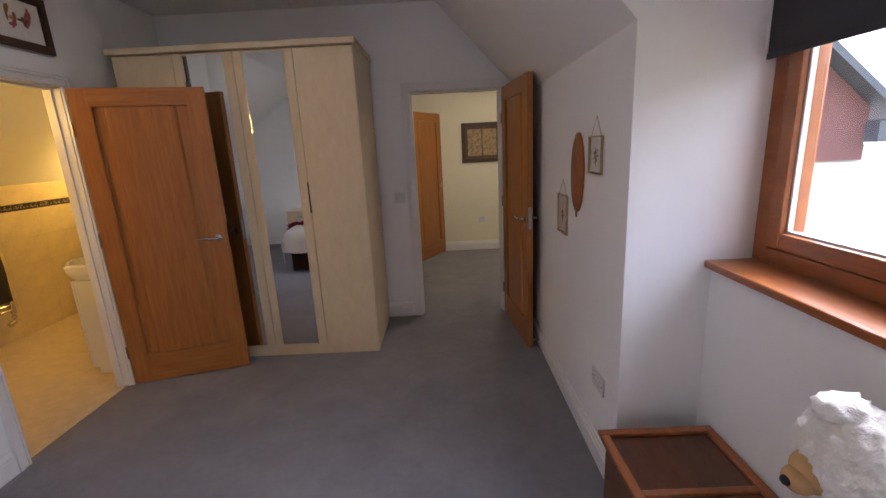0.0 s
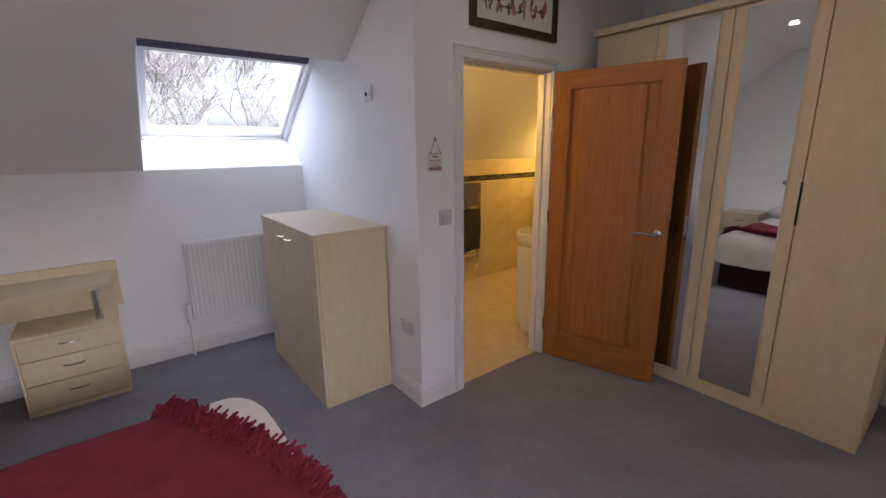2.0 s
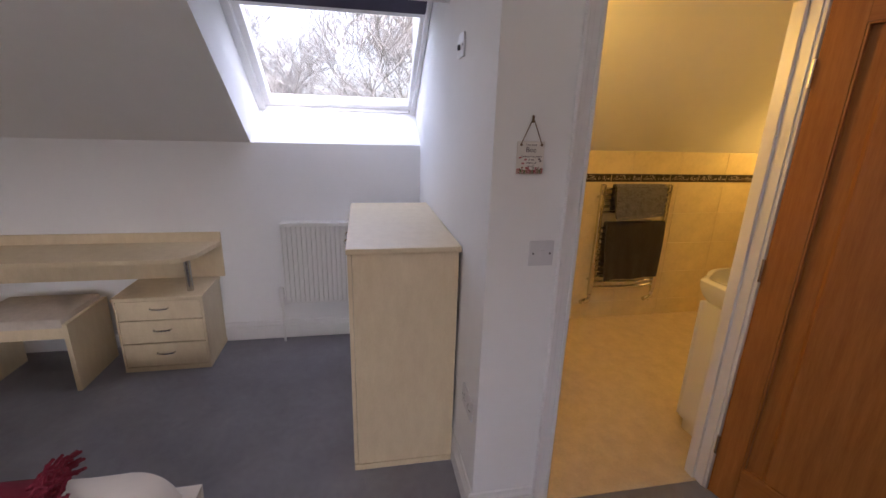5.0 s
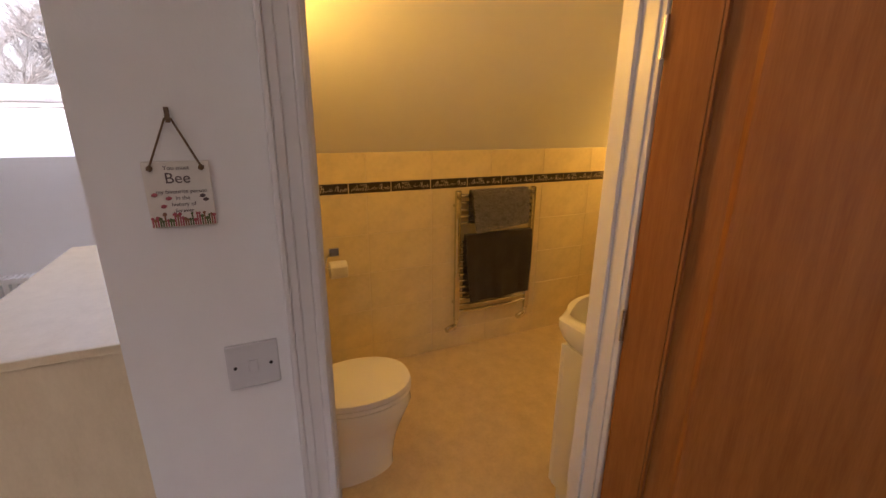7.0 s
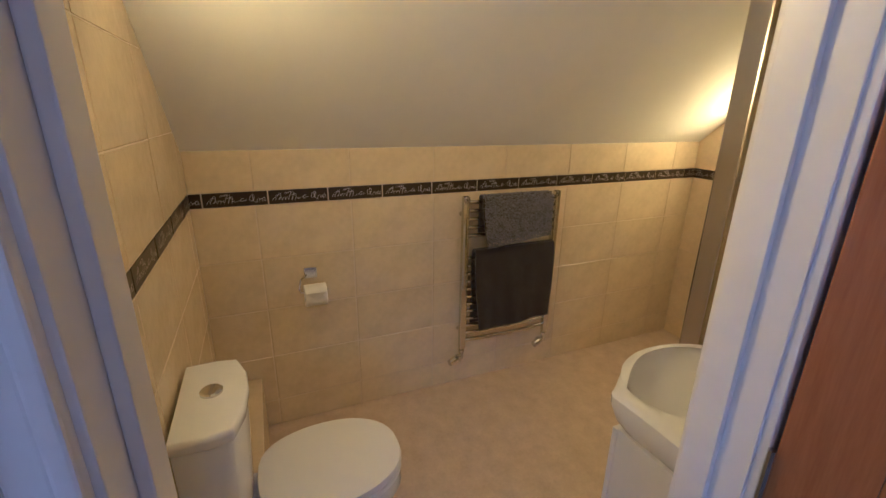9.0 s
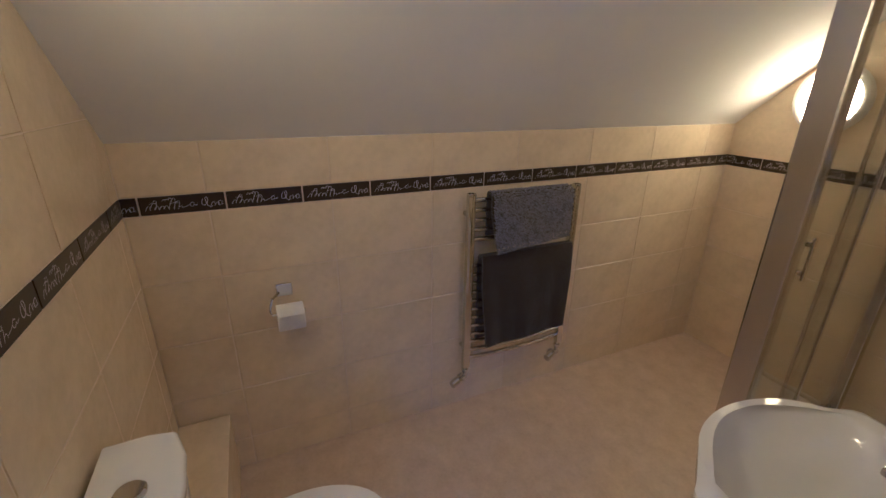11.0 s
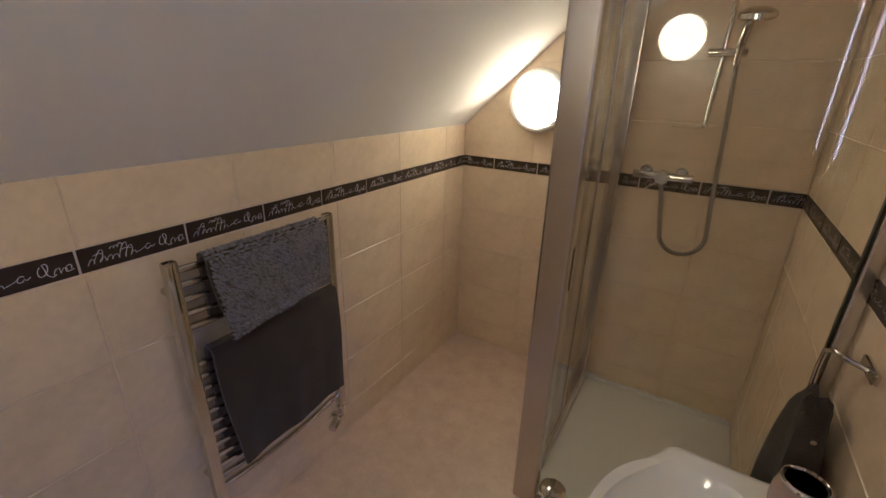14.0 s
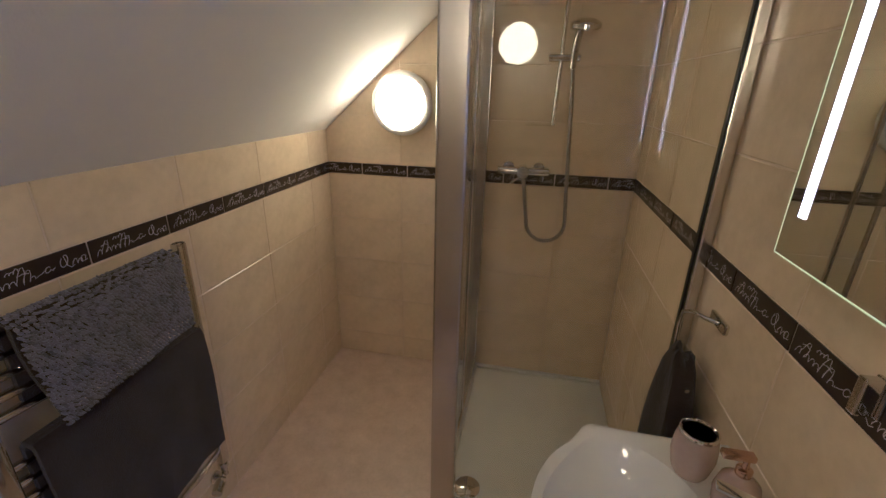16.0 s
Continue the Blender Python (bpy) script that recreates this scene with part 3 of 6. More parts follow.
def bare_tree(m, seed, height):
    rnd = random.Random(seed)
    ob = new("tree")
    ob.matrix_world = m
    tagged(ob, "tall bare winter tree with spreading grey branches", "tree", "trees outside the skylight")
    trunk, limbs, twigs = bmesh.new(), bmesh.new(), bmesh.new()

    def grow(p, d, length, r, depth):
        pts, rs = [p], [r]
        n = 4
        for k in range(n):
            d = (d + Vector((rnd.uniform(-1, 1), rnd.uniform(-1, 1), rnd.uniform(-0.35, 0.6))) * 0.17).normalized()
            p = p + d * (length / n)
            pts.append(p), rs.append(r * (1 - 0.45 * (k + 1) / n))
        rs = [max(q_, 0.012) for q_ in rs]
        tube(trunk if depth == 0 else limbs if depth < 3 else twigs, pts, rs, 7 if depth < 2 else 4 if depth < 3 else 3, cap=False)
        if depth == 5:
            return
        for k in range((4, 4, 5, 5, 5)[depth]):
            i = rnd.randint(2, n) if depth else n - (k % 2)
            side = Vector((rnd.uniform(-1, 1), rnd.uniform(-1, 1), rnd.uniform(-0.15, 0.55)))
            nd = (d * rnd.uniform(0.5, 0.9) + side * 0.9).normalized()
            grow(pts[i], nd, length * rnd.uniform(0.58, 0.85), rs[i] * 0.68, depth + 1)

    grow(Vector((0, 0, 0)), Vector((0.05, 0.03, 1)), height * 0.28, height * 0.015, 0)
    part("trunk", trunk, BARK, ob, smooth=True)
    part("limbs", limbs, BARK, ob, smooth=True)
    tw = part("twigs", twigs, BARK, ob)
    tagged(tw, kind="stuff")
    return ob


for k, (x, y, h) in enumerate(((-22, 3.4, 16.0), (-36, -4.4, 17.5), (-27, 7.0, 16.5), (-37, -11.0, 16.0), (-38, -0.5, 15.0), (-30, -17, 14.0))):
    bare_tree(pose(x, y, -3.0, 0, 0, 70 * k), 11 + k, h)

bm = bmesh.new()
rnd = random.Random(5)
for k in range(3200):
    y = rnd.uniform(-26, 22)
    x = -35 + rnd.uniform(-2.2, 2.2)
    top = 4.9 + 0.8 * math.sin(y * 0.9) + 0.5 * math.sin(y * 2.3 + 1) + 2.6 * max(0, 1 - ((y + 6.4) / 2.9) ** 2) ** 0.5
    h = top * rnd.uniform(0.55, 1.0)
    lean = Vector((rnd.uniform(-0.9, 0.9), rnd.uniform(-1.1, 1.1), 0))
    b0 = Vector((x, y, -3))
    tube(bm, [b0, b0 + lean * 0.3 + Vector((0, 0, h * 0.45)), b0 + lean * 0.7 + Vector((0, 0, h * 0.8)), b0 + lean + Vector((0, 0, h))], [0.04, 0.03, 0.018, 0.008], 3, cap=False)
    for q in range(3):
        c = b0 + lean * 0.5 + Vector((0, 0, h * rnd.uniform(0.55, 0.85)))
        e = c + Vector((rnd.uniform(-0.6, 0.6), rnd.uniform(-0.8, 0.8), rnd.uniform(0.2, 0.8)))
        tube(bm, [c, e], [0.022, 0.006], 3, cap=False)
tagged(finish("hedge", bm, BARK), "distant bare hedge row beyond the garden", "hedge", kind="stuff")

# neighbour's house seen through the wooden window
nb = empty("house", 1.38, 7.6, -3.0, 0, "neighbouring house with brick gable and slate verge", "house")
boxpart("wall", (0.0, 6.0, 0.05, 6, 0, 3.96), RENDERW, nb, "pale rendered wall", bevel=0)
boxpart("wall", (6.0, 13.0, 0.35, 6, 0, 4.20), RENDERW, nb, "pale rendered lower wing", bevel=0)
bm = bmesh.new()
prism_y(bm, [(0.0, 3.96), (6.0, 3.96), (6.0, 4.86), (3.0, 7.40), (0.0, 4.86)], 0.0, 6.0)
part("gable", bm, BRICKP, nb, "reddish tile-hung gable")
for s_ in (-1, 1):
    bm = bmesh.new()
    prism_y(bm, [(3.0, 7.42), (3.0 + s_ * 3.3, 7.42 - 3.3 * 0.845), (3.0 + s_ * 3.3, 7.57 - 3.3 * 0.845), (3.0, 7.57)], -0.30, 6.3)
    part("roof", bm, SLATE, nb, "dark slate roof slope")
    bm = bmesh.new()
    tube(bm, [(3.0 + s_ * 3.36, -0.3, 4.62), (3.0 + s_ * 3.36, 6.3, 4.62)], 0.06, 8)
    part("gutter", bm, SLATE, nb)
    boxpart("eaves_box", (5.94, 6.34, -0.28, -0.02, 4.26, 4.60) if s_ > 0 else (-0.34, 0.06, -0.28, -0.02, 4.26, 4.60), SLATE, nb, bevel=0.01)

# ---- bedroom furniture ----
def bow_handle(parent, at, axis, length=0.09, out=(0, -1, 0), m=None):
    """A slim bowed pull."""
    c, o = Vector(at), Vector(out)
    a = Vector((1, 0, 0)) if axis == "x" else Vector((0, 1, 0)) if axis == "y" else Vector((0, 0, 1))
    bm = bmesh.new()
    tube(bm, [c + a * (length * u) + o * w for u, w in ((-0.5, 0), (-0.46, 0.014), (-0.25, 0.023), (0, 0.026), (0.25, 0.023), (0.46, 0.014), (0.5, 0))], 0.005, 8)
    return part("handle", bm, m or STEEL, parent, "brushed metal bow handle", smooth=True)


wd = empty("wardrobe", -1.29, 3.39, 0, 0, "tall birch-effect wardrobe with two mirrored doors", "wardrobe")
xs = (-0.81, -0.405, 0.0, 0.405, 0.81)
boxpart("carcass", (-0.81, 0.81, -0.305, 0.33, 0.08, 2.235), BIRCH, wd)
boxpart("plinth", (-0.805, 0.805, -0.315, 0.32, 0.0, 0.08), BIRCH, wd, "pale plinth board")
boxpart("cornice", (-0.83, 0.83, -0.36, 0.335, 2.235, 2.275), BIRCH, wd, bevel=0.006)
for k in range(4):
    a, b = xs[k] + 0.0025, xs[k + 1] - 0.0025
    dr = boxpart("door", (a, b, -0.328, -0.308, 0.085, 2.228), BIRCH, wd, "mirrored wardrobe door" if k in (1, 2) else "plain wardrobe door")
    if k in (1, 2):
        boxpart("mirror", (a + 0.062, b - 0.062, -0.3315, -0.3285, 0.10, 2.215), MIRROR, dr, "tall bevelled mirror strip", bevel=0.001)
        for q in (a + 0.052, b - 0.058):
            boxpart("trim", (q, q + 0.006, -0.333, -0.3285, 0.09, 2.222), BIRCH, dr, bevel=0.001)
    boxpart("handle", ((b - 0.002, b + 0.006) if k in (0, 2) else (a - 0.006, a + 0.002)) + (-0.336, -0.328, 1.12, 1.34), DARKM, dr, "slim dark edge pull", bevel=0.002)

cb = empty("cupboard", -3.025, 1.362, 0, 0, "birch-effect two-door cupboard against the alcove wall", "cupboard")
boxpart("carcass", (-0.490, 0.490, -0.188, 0.248, 0.03, 1.048), BIRCH, cb)
boxpart("plinth", (-0.495, 0.495, -0.206, 0.245, 0.0, 0.03), BIRCH, cb)
boxpart("top", (-0.498, 0.500, -0.212, 0.256, 1.048, 1.072), BIRCH, cb, bevel=0.004)
for k, (a, b) in enumerate(((-0.488, -0.002), (0.002, 0.488))):
    dr = boxpart("door", (a, b, -0.207, -0.190, 0.034, 1.044), BIRCH, cb)
    bow_handle(dr, (-0.075 if k == 0 else 0.075, -0.207, 0.985), "x", 0.10, (0, -1, 0), CHROME)

dk = empty("desk", -3.69, -0.44, 0, 0, "pale birch dressing table with a raised back edge", "desk")
bm = bmesh.new()
pl = [(-0.195, -0.735), (0.20, -0.735), (0.205, 0.55), (0.185, 0.60), (0.10, 0.66), (-0.195, 0.715)]
a = [bm.verts.new((x, y, 0.722)) for x, y in pl]
b = [bm.verts.new((x, y, 0.750)) for x, y in pl]
bm.faces.new(a[::-1]), bm.faces.new(b)
for i in range(len(pl)):
    bm.faces.new((a[i], a[(i + 1) % len(pl)], b[(i + 1) % len(pl)], b[i]))
part("top", bm, BIRCH, dk, bevel=0.003)
boxpart("side_panel", (-0.19, 0.19, -0.725, -0.700, 0, 0.722), BIRCH, dk)
boxpart("back_edge", (-0.205, -0.185, -0.735, 0.715, 0.50, 0.812), BIRCH, dk)
boxpart("modesty_panel", (-0.19, -0.172, -0.700, 0.20, 0.60, 0.722), BIRCH, dk)
bm = bmesh.new()
tube(bm, [(0.06, 0.585, 0.500), (0.06, 0.585, 0.722)], 0.019, 16)
part("post", bm, STEEL, dk, "brushed metal post", smooth=True)

pd = empty("drawer_pedestal", -3.71, -0.01, 0, 0, "small birch pedestal with three drawers", "drawers")
boxpart("carcass", (-0.175, 0.155, -0.245, 0.245, 0.03, 0.478), BIRCH, pd)
boxpart("top", (-0.178, 0.178, -0.252, 0.250, 0.478, 0.500), BIRCH, pd)
boxpart("plinth", (-0.175, 0.172, -0.248, 0.248, 0, 0.03), BIRCH, pd)
for z0, z1 in ((0.036, 0.190), (0.196, 0.345), (0.351, 0.474)):
    dr = boxpart("drawer", (0.155, 0.171, -0.232, 0.232, z0, z1), BIRCH, pd)
    bow_handle(dr, (0.171, 0.0, (z0 + z1) / 2 + 0.015), "y", 0.10, (1, 0, 0))
for y in (-0.247, 0.234):
    boxpart("side_edge", (0.155, 0.172, y, y + 0.013, 0.03, 0.478), BIRCH, pd)

stl = empty("stool", -3.575, -0.685, 0, 0, "birch dressing stool with a cream padded seat", "stool")
for y in (-0.275, 0.250):
    boxpart("side_panel", (-0.20, 0.20, y, y + 0.025, 0, 0.425), BIRCH, stl)
for x in (0.165, -0.185):
    boxpart("rail", (x, x + 0.02, -0.25, 0.25, 0.33, 0.405), BIRCH, stl)
bm = bmesh.new()
box(bm, -0.195, 0.195, -0.248, 0.248, 0.395, 0.455)
part("cushion", bm, CREAMFAB, stl, "cream upholstered pad", bevel=0.018, smooth=True)

bs = empty("bedside_drawers", -2.345, -1.085, 0, 0, "birch bedside drawers beside the bed", "drawers")
boxpart("carcass", (-0.215, 0.215, -0.20, 0.165, 0.03, 0.598), BIRCH, bs)
boxpart("top", (-0.222, 0.222, -0.205, 0.195, 0.598, 0.622), BIRCH, bs)
boxpart("plinth", (-0.215, 0.215, -0.20, 0.180, 0, 0.03), BIRCH, bs)
for z0, z1 in ((0.036, 0.215), (0.222, 0.405), (0.412, 0.592)):
    dr = boxpart("drawer", (-0.200, 0.200, 0.166, 0.184, z0, z1), BIRCH, bs)
    bow_handle(dr, (0.0, 0.184, (z0 + z1) / 2 + 0.02), "x", 0.11, (0, 1, 0))
for x in (-0.217, 0.203):
    boxpart("side_edge", (x, x + 0.014, 0.165, 0.188, 0.03, 0.598), BIRCH, bs)


# radiator
rd = empty("radiator", KNEE, 1.01, 0.02, 0, "white panel radiator with vertical flutes", "radiator")
bm = bmesh.new()
N = 26
y0, y1 = -0.33, 0.50
prof = []
for k in range(N):
    a = y0 + (y1 - y0) * k / N
    wd_ = (y1 - y0) / N
    prof += [(a, 0.082), (a + wd_ * 0.30, 0.082), (a + wd_ * 0.42, 0.098), (a + wd_ * 0.88, 0.098)]
prof.append((y1, 0.082))
lo = [bm.verts.new((x, y, 0.29)) for y, x in prof]
hi = [bm.verts.new((x, y, 0.84)) for y, x in prof]
for i in range(len(prof) - 1):
    bm.faces.new((lo[i], lo[i + 1], hi[i + 1], hi[i]))
part("front_panel", bm, PLASTIC, rd)
boxpart("back_panel", (0.035, 0.080, y0, y1, 0.275, 0.855), PLASTIC, rd)
boxpart("side_cover", (0.030, 0.100, y0 - 0.008, y0, 0.27, 0.86), PLASTIC, rd)
boxpart("side_cover", (0.030, 0.100, y1, y1 + 0.008, 0.27, 0.86), PLASTIC, rd)
bm = bmesh.new()
for k in range(40):
    yy = y0 + 0.008 + k * (y1 - y0 - 0.016) / 40
    box(bm, 0.034, 0.096, yy, yy + 0.010, 0.856, 0.862)
box(bm, 0.092, 0.1, y0, y1, 0.84, 0.864)
box(bm, 0.030, 0.036, y0, y1, 0.84, 0.864)
part("top_grille", bm, PLASTIC, rd)
bm = bmesh.new()
tube(bm, [(0.065, y0 - 0.035, -0.02), (0.065, y0 - 0.035, 0.26)], 0.008, 8)
tube(bm, [(0.065, y0 - 0.05, 0.30), (0.065, y0, 0.30)], 0.010, 8)
part("pipe", bm, PLASTIC, rd, "white painted pipe")
bm = bmesh.new()
lathe(bm, [(0.0, 0.25), (0.014, 0.25), (0.018, 0.27), (0.018, 0.335), (0.021, 0.34), (0.021, 0.385), (0.015, 0.395), (0.0, 0.395)], 16, (0.065, y0 - 0.035, 0))
part("valve", bm, PLASTIC, rd, "white thermostatic valve head", smooth=True)


# bed
def blanket(name, pts_u, pts_v, surf, thick, material, parent=None, label="", cx=0.0):
    """A sheet over a grid, given by surf(u, v), with thickness by a solid rim."""
    bm = bmesh.new()
    g = [[bm.verts.new(surf(u, v)) for v in pts_v] for u in pts_u]
    for i in range(len(pts_u) - 1):
        for j in range(len(pts_v) - 1):
            bm.faces.new((g[i][j], g[i + 1][j], g[i + 1][j + 1], g[i][j + 1]))
    bmesh.ops.recalc_face_normals(bm, faces=bm.faces[:])
    up = sum(f.normal.z for f in bm.faces)
    if up < 0:
        bmesh.ops.reverse_faces(bm, faces=bm.faces[:])
    if thick:
        h = [[bm.verts.new(v.co - Vector((math.copysign(min(abs(v.co.x - cx) * 0.02, thick), v.co.x - cx), 0, thick))) for v in row] for row in g]
        nu, nv = len(pts_u), len(pts_v)
        for i in range(nu - 1):
            for j in range(nv - 1):
                bm.faces.new((h[i][j + 1], h[i + 1][j + 1], h[i + 1][j], h[i][j]))
        for i in range(nu - 1):
            for j in (0, nv - 1):
                bm.faces.new((g[i][j], g[i + 1][j], h[i + 1][j], h[i][j]))
        for j in range(nv - 1):
            for i in (0, nu - 1):
                bm.faces.new((g[i][j], g[i][j + 1], h[i][j + 1], h[i][j]))
    ob = finish(name, bm, material, parent, smooth=True)
    return tagged(ob, label) if label else ob


BX0, BX1, BY0, BY1, BZ = -2.09, -0.62, -1.22, 0.70, 0.600


def duvet_z(x, y, lift=0.0):
    """The duvet's top: a rounded box that sags over its sides, with soft folds."""
    dx = max(BX0 + 0.16 - x, x - (BX1 - 0.16), 0)
    dy = max(y - (BY1 - 0.16), 0)
    d = math.hypot(dx, dy) / 0.16
    z = BZ - 0.16 * (1 - math.sqrt(max(0.0, 1 - min(d, 1.0) ** 2)))
    z += 0.012 * noise.noise(Vector((x * 3.1, y * 2.3, 1.0))) + 0.006 * noise.noise(Vector((x * 9, y * 7, 4.0)))
    return z + lift


bed = empty("bed", (BX0 + BX1) / 2, 0, 0, 0, "double bed with cream duvet and dark valance", "bed")
bed_at = Matrix.Translation((-(BX0 + BX1) / 2, 0, 0))
bm = bmesh.new()
box(bm, BX0 + 0.10, BX1 - 0.10, BY0, BY1 - 0.10, 0.03, 0.48)
bmesh.ops.transform(bm, matrix=bed_at, verts=bm.verts[:])
part("base", bm, VALANCE, bed, "brown divan base", bevel=0.01)
bm = bmesh.new()
path = [(BX0 + 0.09, BY0), (BX0 + 0.09, BY1 - 0.09), (BX1 - 0.09, BY1 - 0.09), (BX1 - 0.09, BY0)]
line = []
for (xa, ya), (xb, yb) in zip(path, path[1:]):
    n = int(math.hypot(xb - xa, yb - ya) / 0.02)
    nx, ny = (yb - ya), -(xb - xa)
    l = math.hypot(nx, ny)
    for k in range(n):
        o = 0.010 * math.sin(k * 0.9) + 0.004 * math.sin(k * 2.3)
        line.append((xa + (xb - xa) * k / n - nx / l * o, ya + (yb - ya) * k / n - ny / l * o))
lo = [bm.verts.new((x - (BX0 + BX1) / 2, y, 0.02)) for x, y in line]
hi = [bm.verts.new((x - (BX0 + BX1) / 2, y, 0.42)) for x, y in line]
for i in range(len(line) - 1):
    bm.faces.new((lo[i], lo[i + 1], hi[i + 1], hi[i]))
part("valance", bm, VALANCE, bed, "pleated brown valance", smooth=True)
bm = bmesh.new()
box(bm, BX0 + 0.05, BX1 - 0.05, BY0, BY1 - 0.05, 0.30, 0.50)
bmesh.ops.transform(bm, matrix=bed_at, verts=bm.verts[:])
part("mattress", bm, DUVET, bed, bevel=0.05, smooth=True)
for k, x in enumerate((-0.36, 0.36)):
    bm = bmesh.new()
    bmesh.ops.create_uvsphere(bm, u_segments=28, v_segments=14, radius=1.0)
    for v in bm.verts:
        c = v.co
        v.co = Vector((math.copysign(abs(c.x) ** 0.55, c.x) * 0.33, math.copysign(abs(c.y) ** 0.6, c.y) * 0.21, c.z * 0.085 * (1 + 0.15 * noise.noise(c * 2))))
        v.co += Vector((x, -0.98, 0.66))
    part("pillow", bm, DUVET, bed, "plump cream pillow", smooth=True)

CXB = (BX0 + BX1) / 2


def duvet_surf(u, v):
    """u across, v along; the rim hangs down the sides with wavy hems."""
    x = BX0 + (BX1 - BX0) * min(max(u, 0), 1)
    y = BY0 + 0.35 + (BY1 - BY0 - 0.35) * min(v, 1)
    over = max(-u, u - 1, 0) + max(v - 1, 0)
    z = duvet_z(x, y)
    if over > 0:
        w = 0.02 * math.sin(y * 17 + x * 15) * min(over * 12, 1)
        x += w * (1 if u > 1 else -1 if u < 0 else 0)
        y += w if v > 1 else 0
        z = BZ - 0.16 - over * 1.5 + 0.012 * math.sin(x * 9 + y * 11)
    return Vector((x - CXB, y, z))


us = [-0.10, -0.07, -0.035, -0.01] + [0.5 - 0.5 * math.cos(math.pi * k / 44) for k in range(45)] + [1.01, 1.035, 1.07, 1.10]
vs_ = [k / 40 * 0.9 for k in range(40)] + [0.9 + 0.1 * math.sin(math.pi / 2 * k / 12) for k in range(13)] + [1.01, 1.035, 1.07, 1.10]
blanket("duvet", us, vs_, duvet_surf, 0.012, DUVET, bed, "rumpled cream duvet")
for xx in (-1.70, -1.655):
    bm = bmesh.new()
    tube(bm, [(xx - CXB + 0.004 * math.sin(k * 0.7), -0.86 + k / 40 * 0.66, duvet_z(xx, -0.86 + k / 40 * 0.66) + 0.001) for k in range(41)], 0.0025, 6)
    part("piping", bm, DUVET, bed)

# throw across the foot of the bed, turned a little, with a fringe along its edges
ca, cb_, cc, cd = Vector((-2.10, -0.44)), Vector((-2.08, 0.33)), Vector((-0.85, 0.50)), Vector((-0.62, 0.98))
tv = Vector((-0.42, 0.91))


def throw_surf(u, v):
    x, y = (ca * (1 - v) + cb_ * v) * (1 - u) + (cc * (1 - v) + cd * v) * u
    x = max(x, BX0 - 0.01)
    y = min(y, BY1 + 0.02)
    return Vector((x, y, duvet_z(min(max(x, BX0), BX1), min(y, BY1), 0.010) + 0.004 * noise.noise(Vector((x * 14, y * 5, 8))) + 0.006 * noise.noise(Vector((x * 4, y * 4, 3)))))


th = empty("throw", 0, 0, 0, 0, "maroon woven throw with a tasselled edge on the bed", "throw")
blanket("cloth", [k / 60 for k in range(61)], [k / 34 for k in range(35)], throw_surf, 0.008, THROW, th)
bm = bmesh.new()
rnd = random.Random(3)
for k in range(900):
    u = k / 900
    p = throw_surf(u, 0.985 - rnd.uniform(0, 0.03))
    q = [p]
    d = Vector((tv.x, tv.y, 0)) * 0.014
    for j in range(3 + k % 2):
        n2 = q[-1] + d + Vector((rnd.uniform(-.017, .017), rnd.uniform(-.017, .017), rnd.uniform(-.004, .012)))
        n2.z = max(n2.z, duvet_z(min(max(n2.x, BX0), BX1), min(n2.y, BY1), 0.012)) + rnd.uniform(0, 0.006) - max(0, n2.y - BY1) * 1.2
        q.append(n2)
    tube(bm, q, 0.0050, 5)
fr = part("fringe", bm, THROW, th, "twisted maroon tassels", smooth=True)
tagged(fr, kind="stuff")

# ---- wall things, bedroom ----
def plate(name, m, w, h, label, category, rocker=True, sockets=0):
    """A white moulded electrical plate on a wall; local x across, z up, facing -y."""
    ob = new(name)
    ob.matrix_world = m
    tagged(ob, label, category)
    boxpart("faceplate", (-w / 2, w / 2, -0.009, 0.0, -h / 2, h / 2), PLATEW, ob, bevel=0.003)
    if rocker:
        boxpart("rocker", (-0.008, 0.008, -0.0135, -0.009, -0.012, 0.012), PLATEW, ob, bevel=0.002)
    for x in (-0.030, 0.030) if not sockets else (-0.030 * sockets, 0.030 * sockets):
        bm = bmesh.new()
        lathe(bm, [(0, 0), (0.0032, 0), (0.0032, 0.0012), (0, 0.0016)], 10)
        bmesh.ops.transform(bm, matrix=Matrix.Translation((x, -0.009, 0)) @ Matrix.Rotation(math.pi / 2, 4, "X"), verts=bm.verts[:])
        part("screw", bm, DARKM, ob)
    for k in range(sockets):
        cx = (k - (sockets - 1) / 2) * 0.06
        for dx, dz, w2_, h2 in ((0, 0.010, 0.004, 0.008), (-0.011, -0.010, 0.0065, 0.004), (0.011, -0.010, 0.0065, 0.004)):
            boxpart("socket_slot", (cx + dx - w2_ / 2, cx + dx + w2_ / 2, -0.0096, -0.0088, dz - h2 / 2, dz + h2 / 2), DARKM, ob, bevel=0)
    return ob


plate("light_switch", pose(PART_X, 1.815, 1.14, 0, 0, 90), 0.088, 0.088, "white plastic single light switch on the wall", "light switch")
plate("light_switch", pose(-0.31, FRONT, 1.12), 0.088, 0.088, "white plastic single light switch beside the hall doorway", "light switch")
plate("double_socket", pose(-2.33, ALC, 0.47), 0.146, 0.088, "white double socket low on the alcove wall", "socket", False, 2)
plate("double_socket", pose(RIGHT, 1.82, 0.42, 0, 0, -90), 0.146, 0.088, "white double socket low on the wall", "socket", False, 2)
plate("single_socket", pose(0.62, 6.30, 0.46), 0.088, 0.088, "white single socket on the hall wall", "socket", False, 1)
ap = plate("aerial_plate", pose(-2.682, ALC, 1.85), 0.088, 0.088, "white aerial socket plate high on the wall", "socket", False, 0)
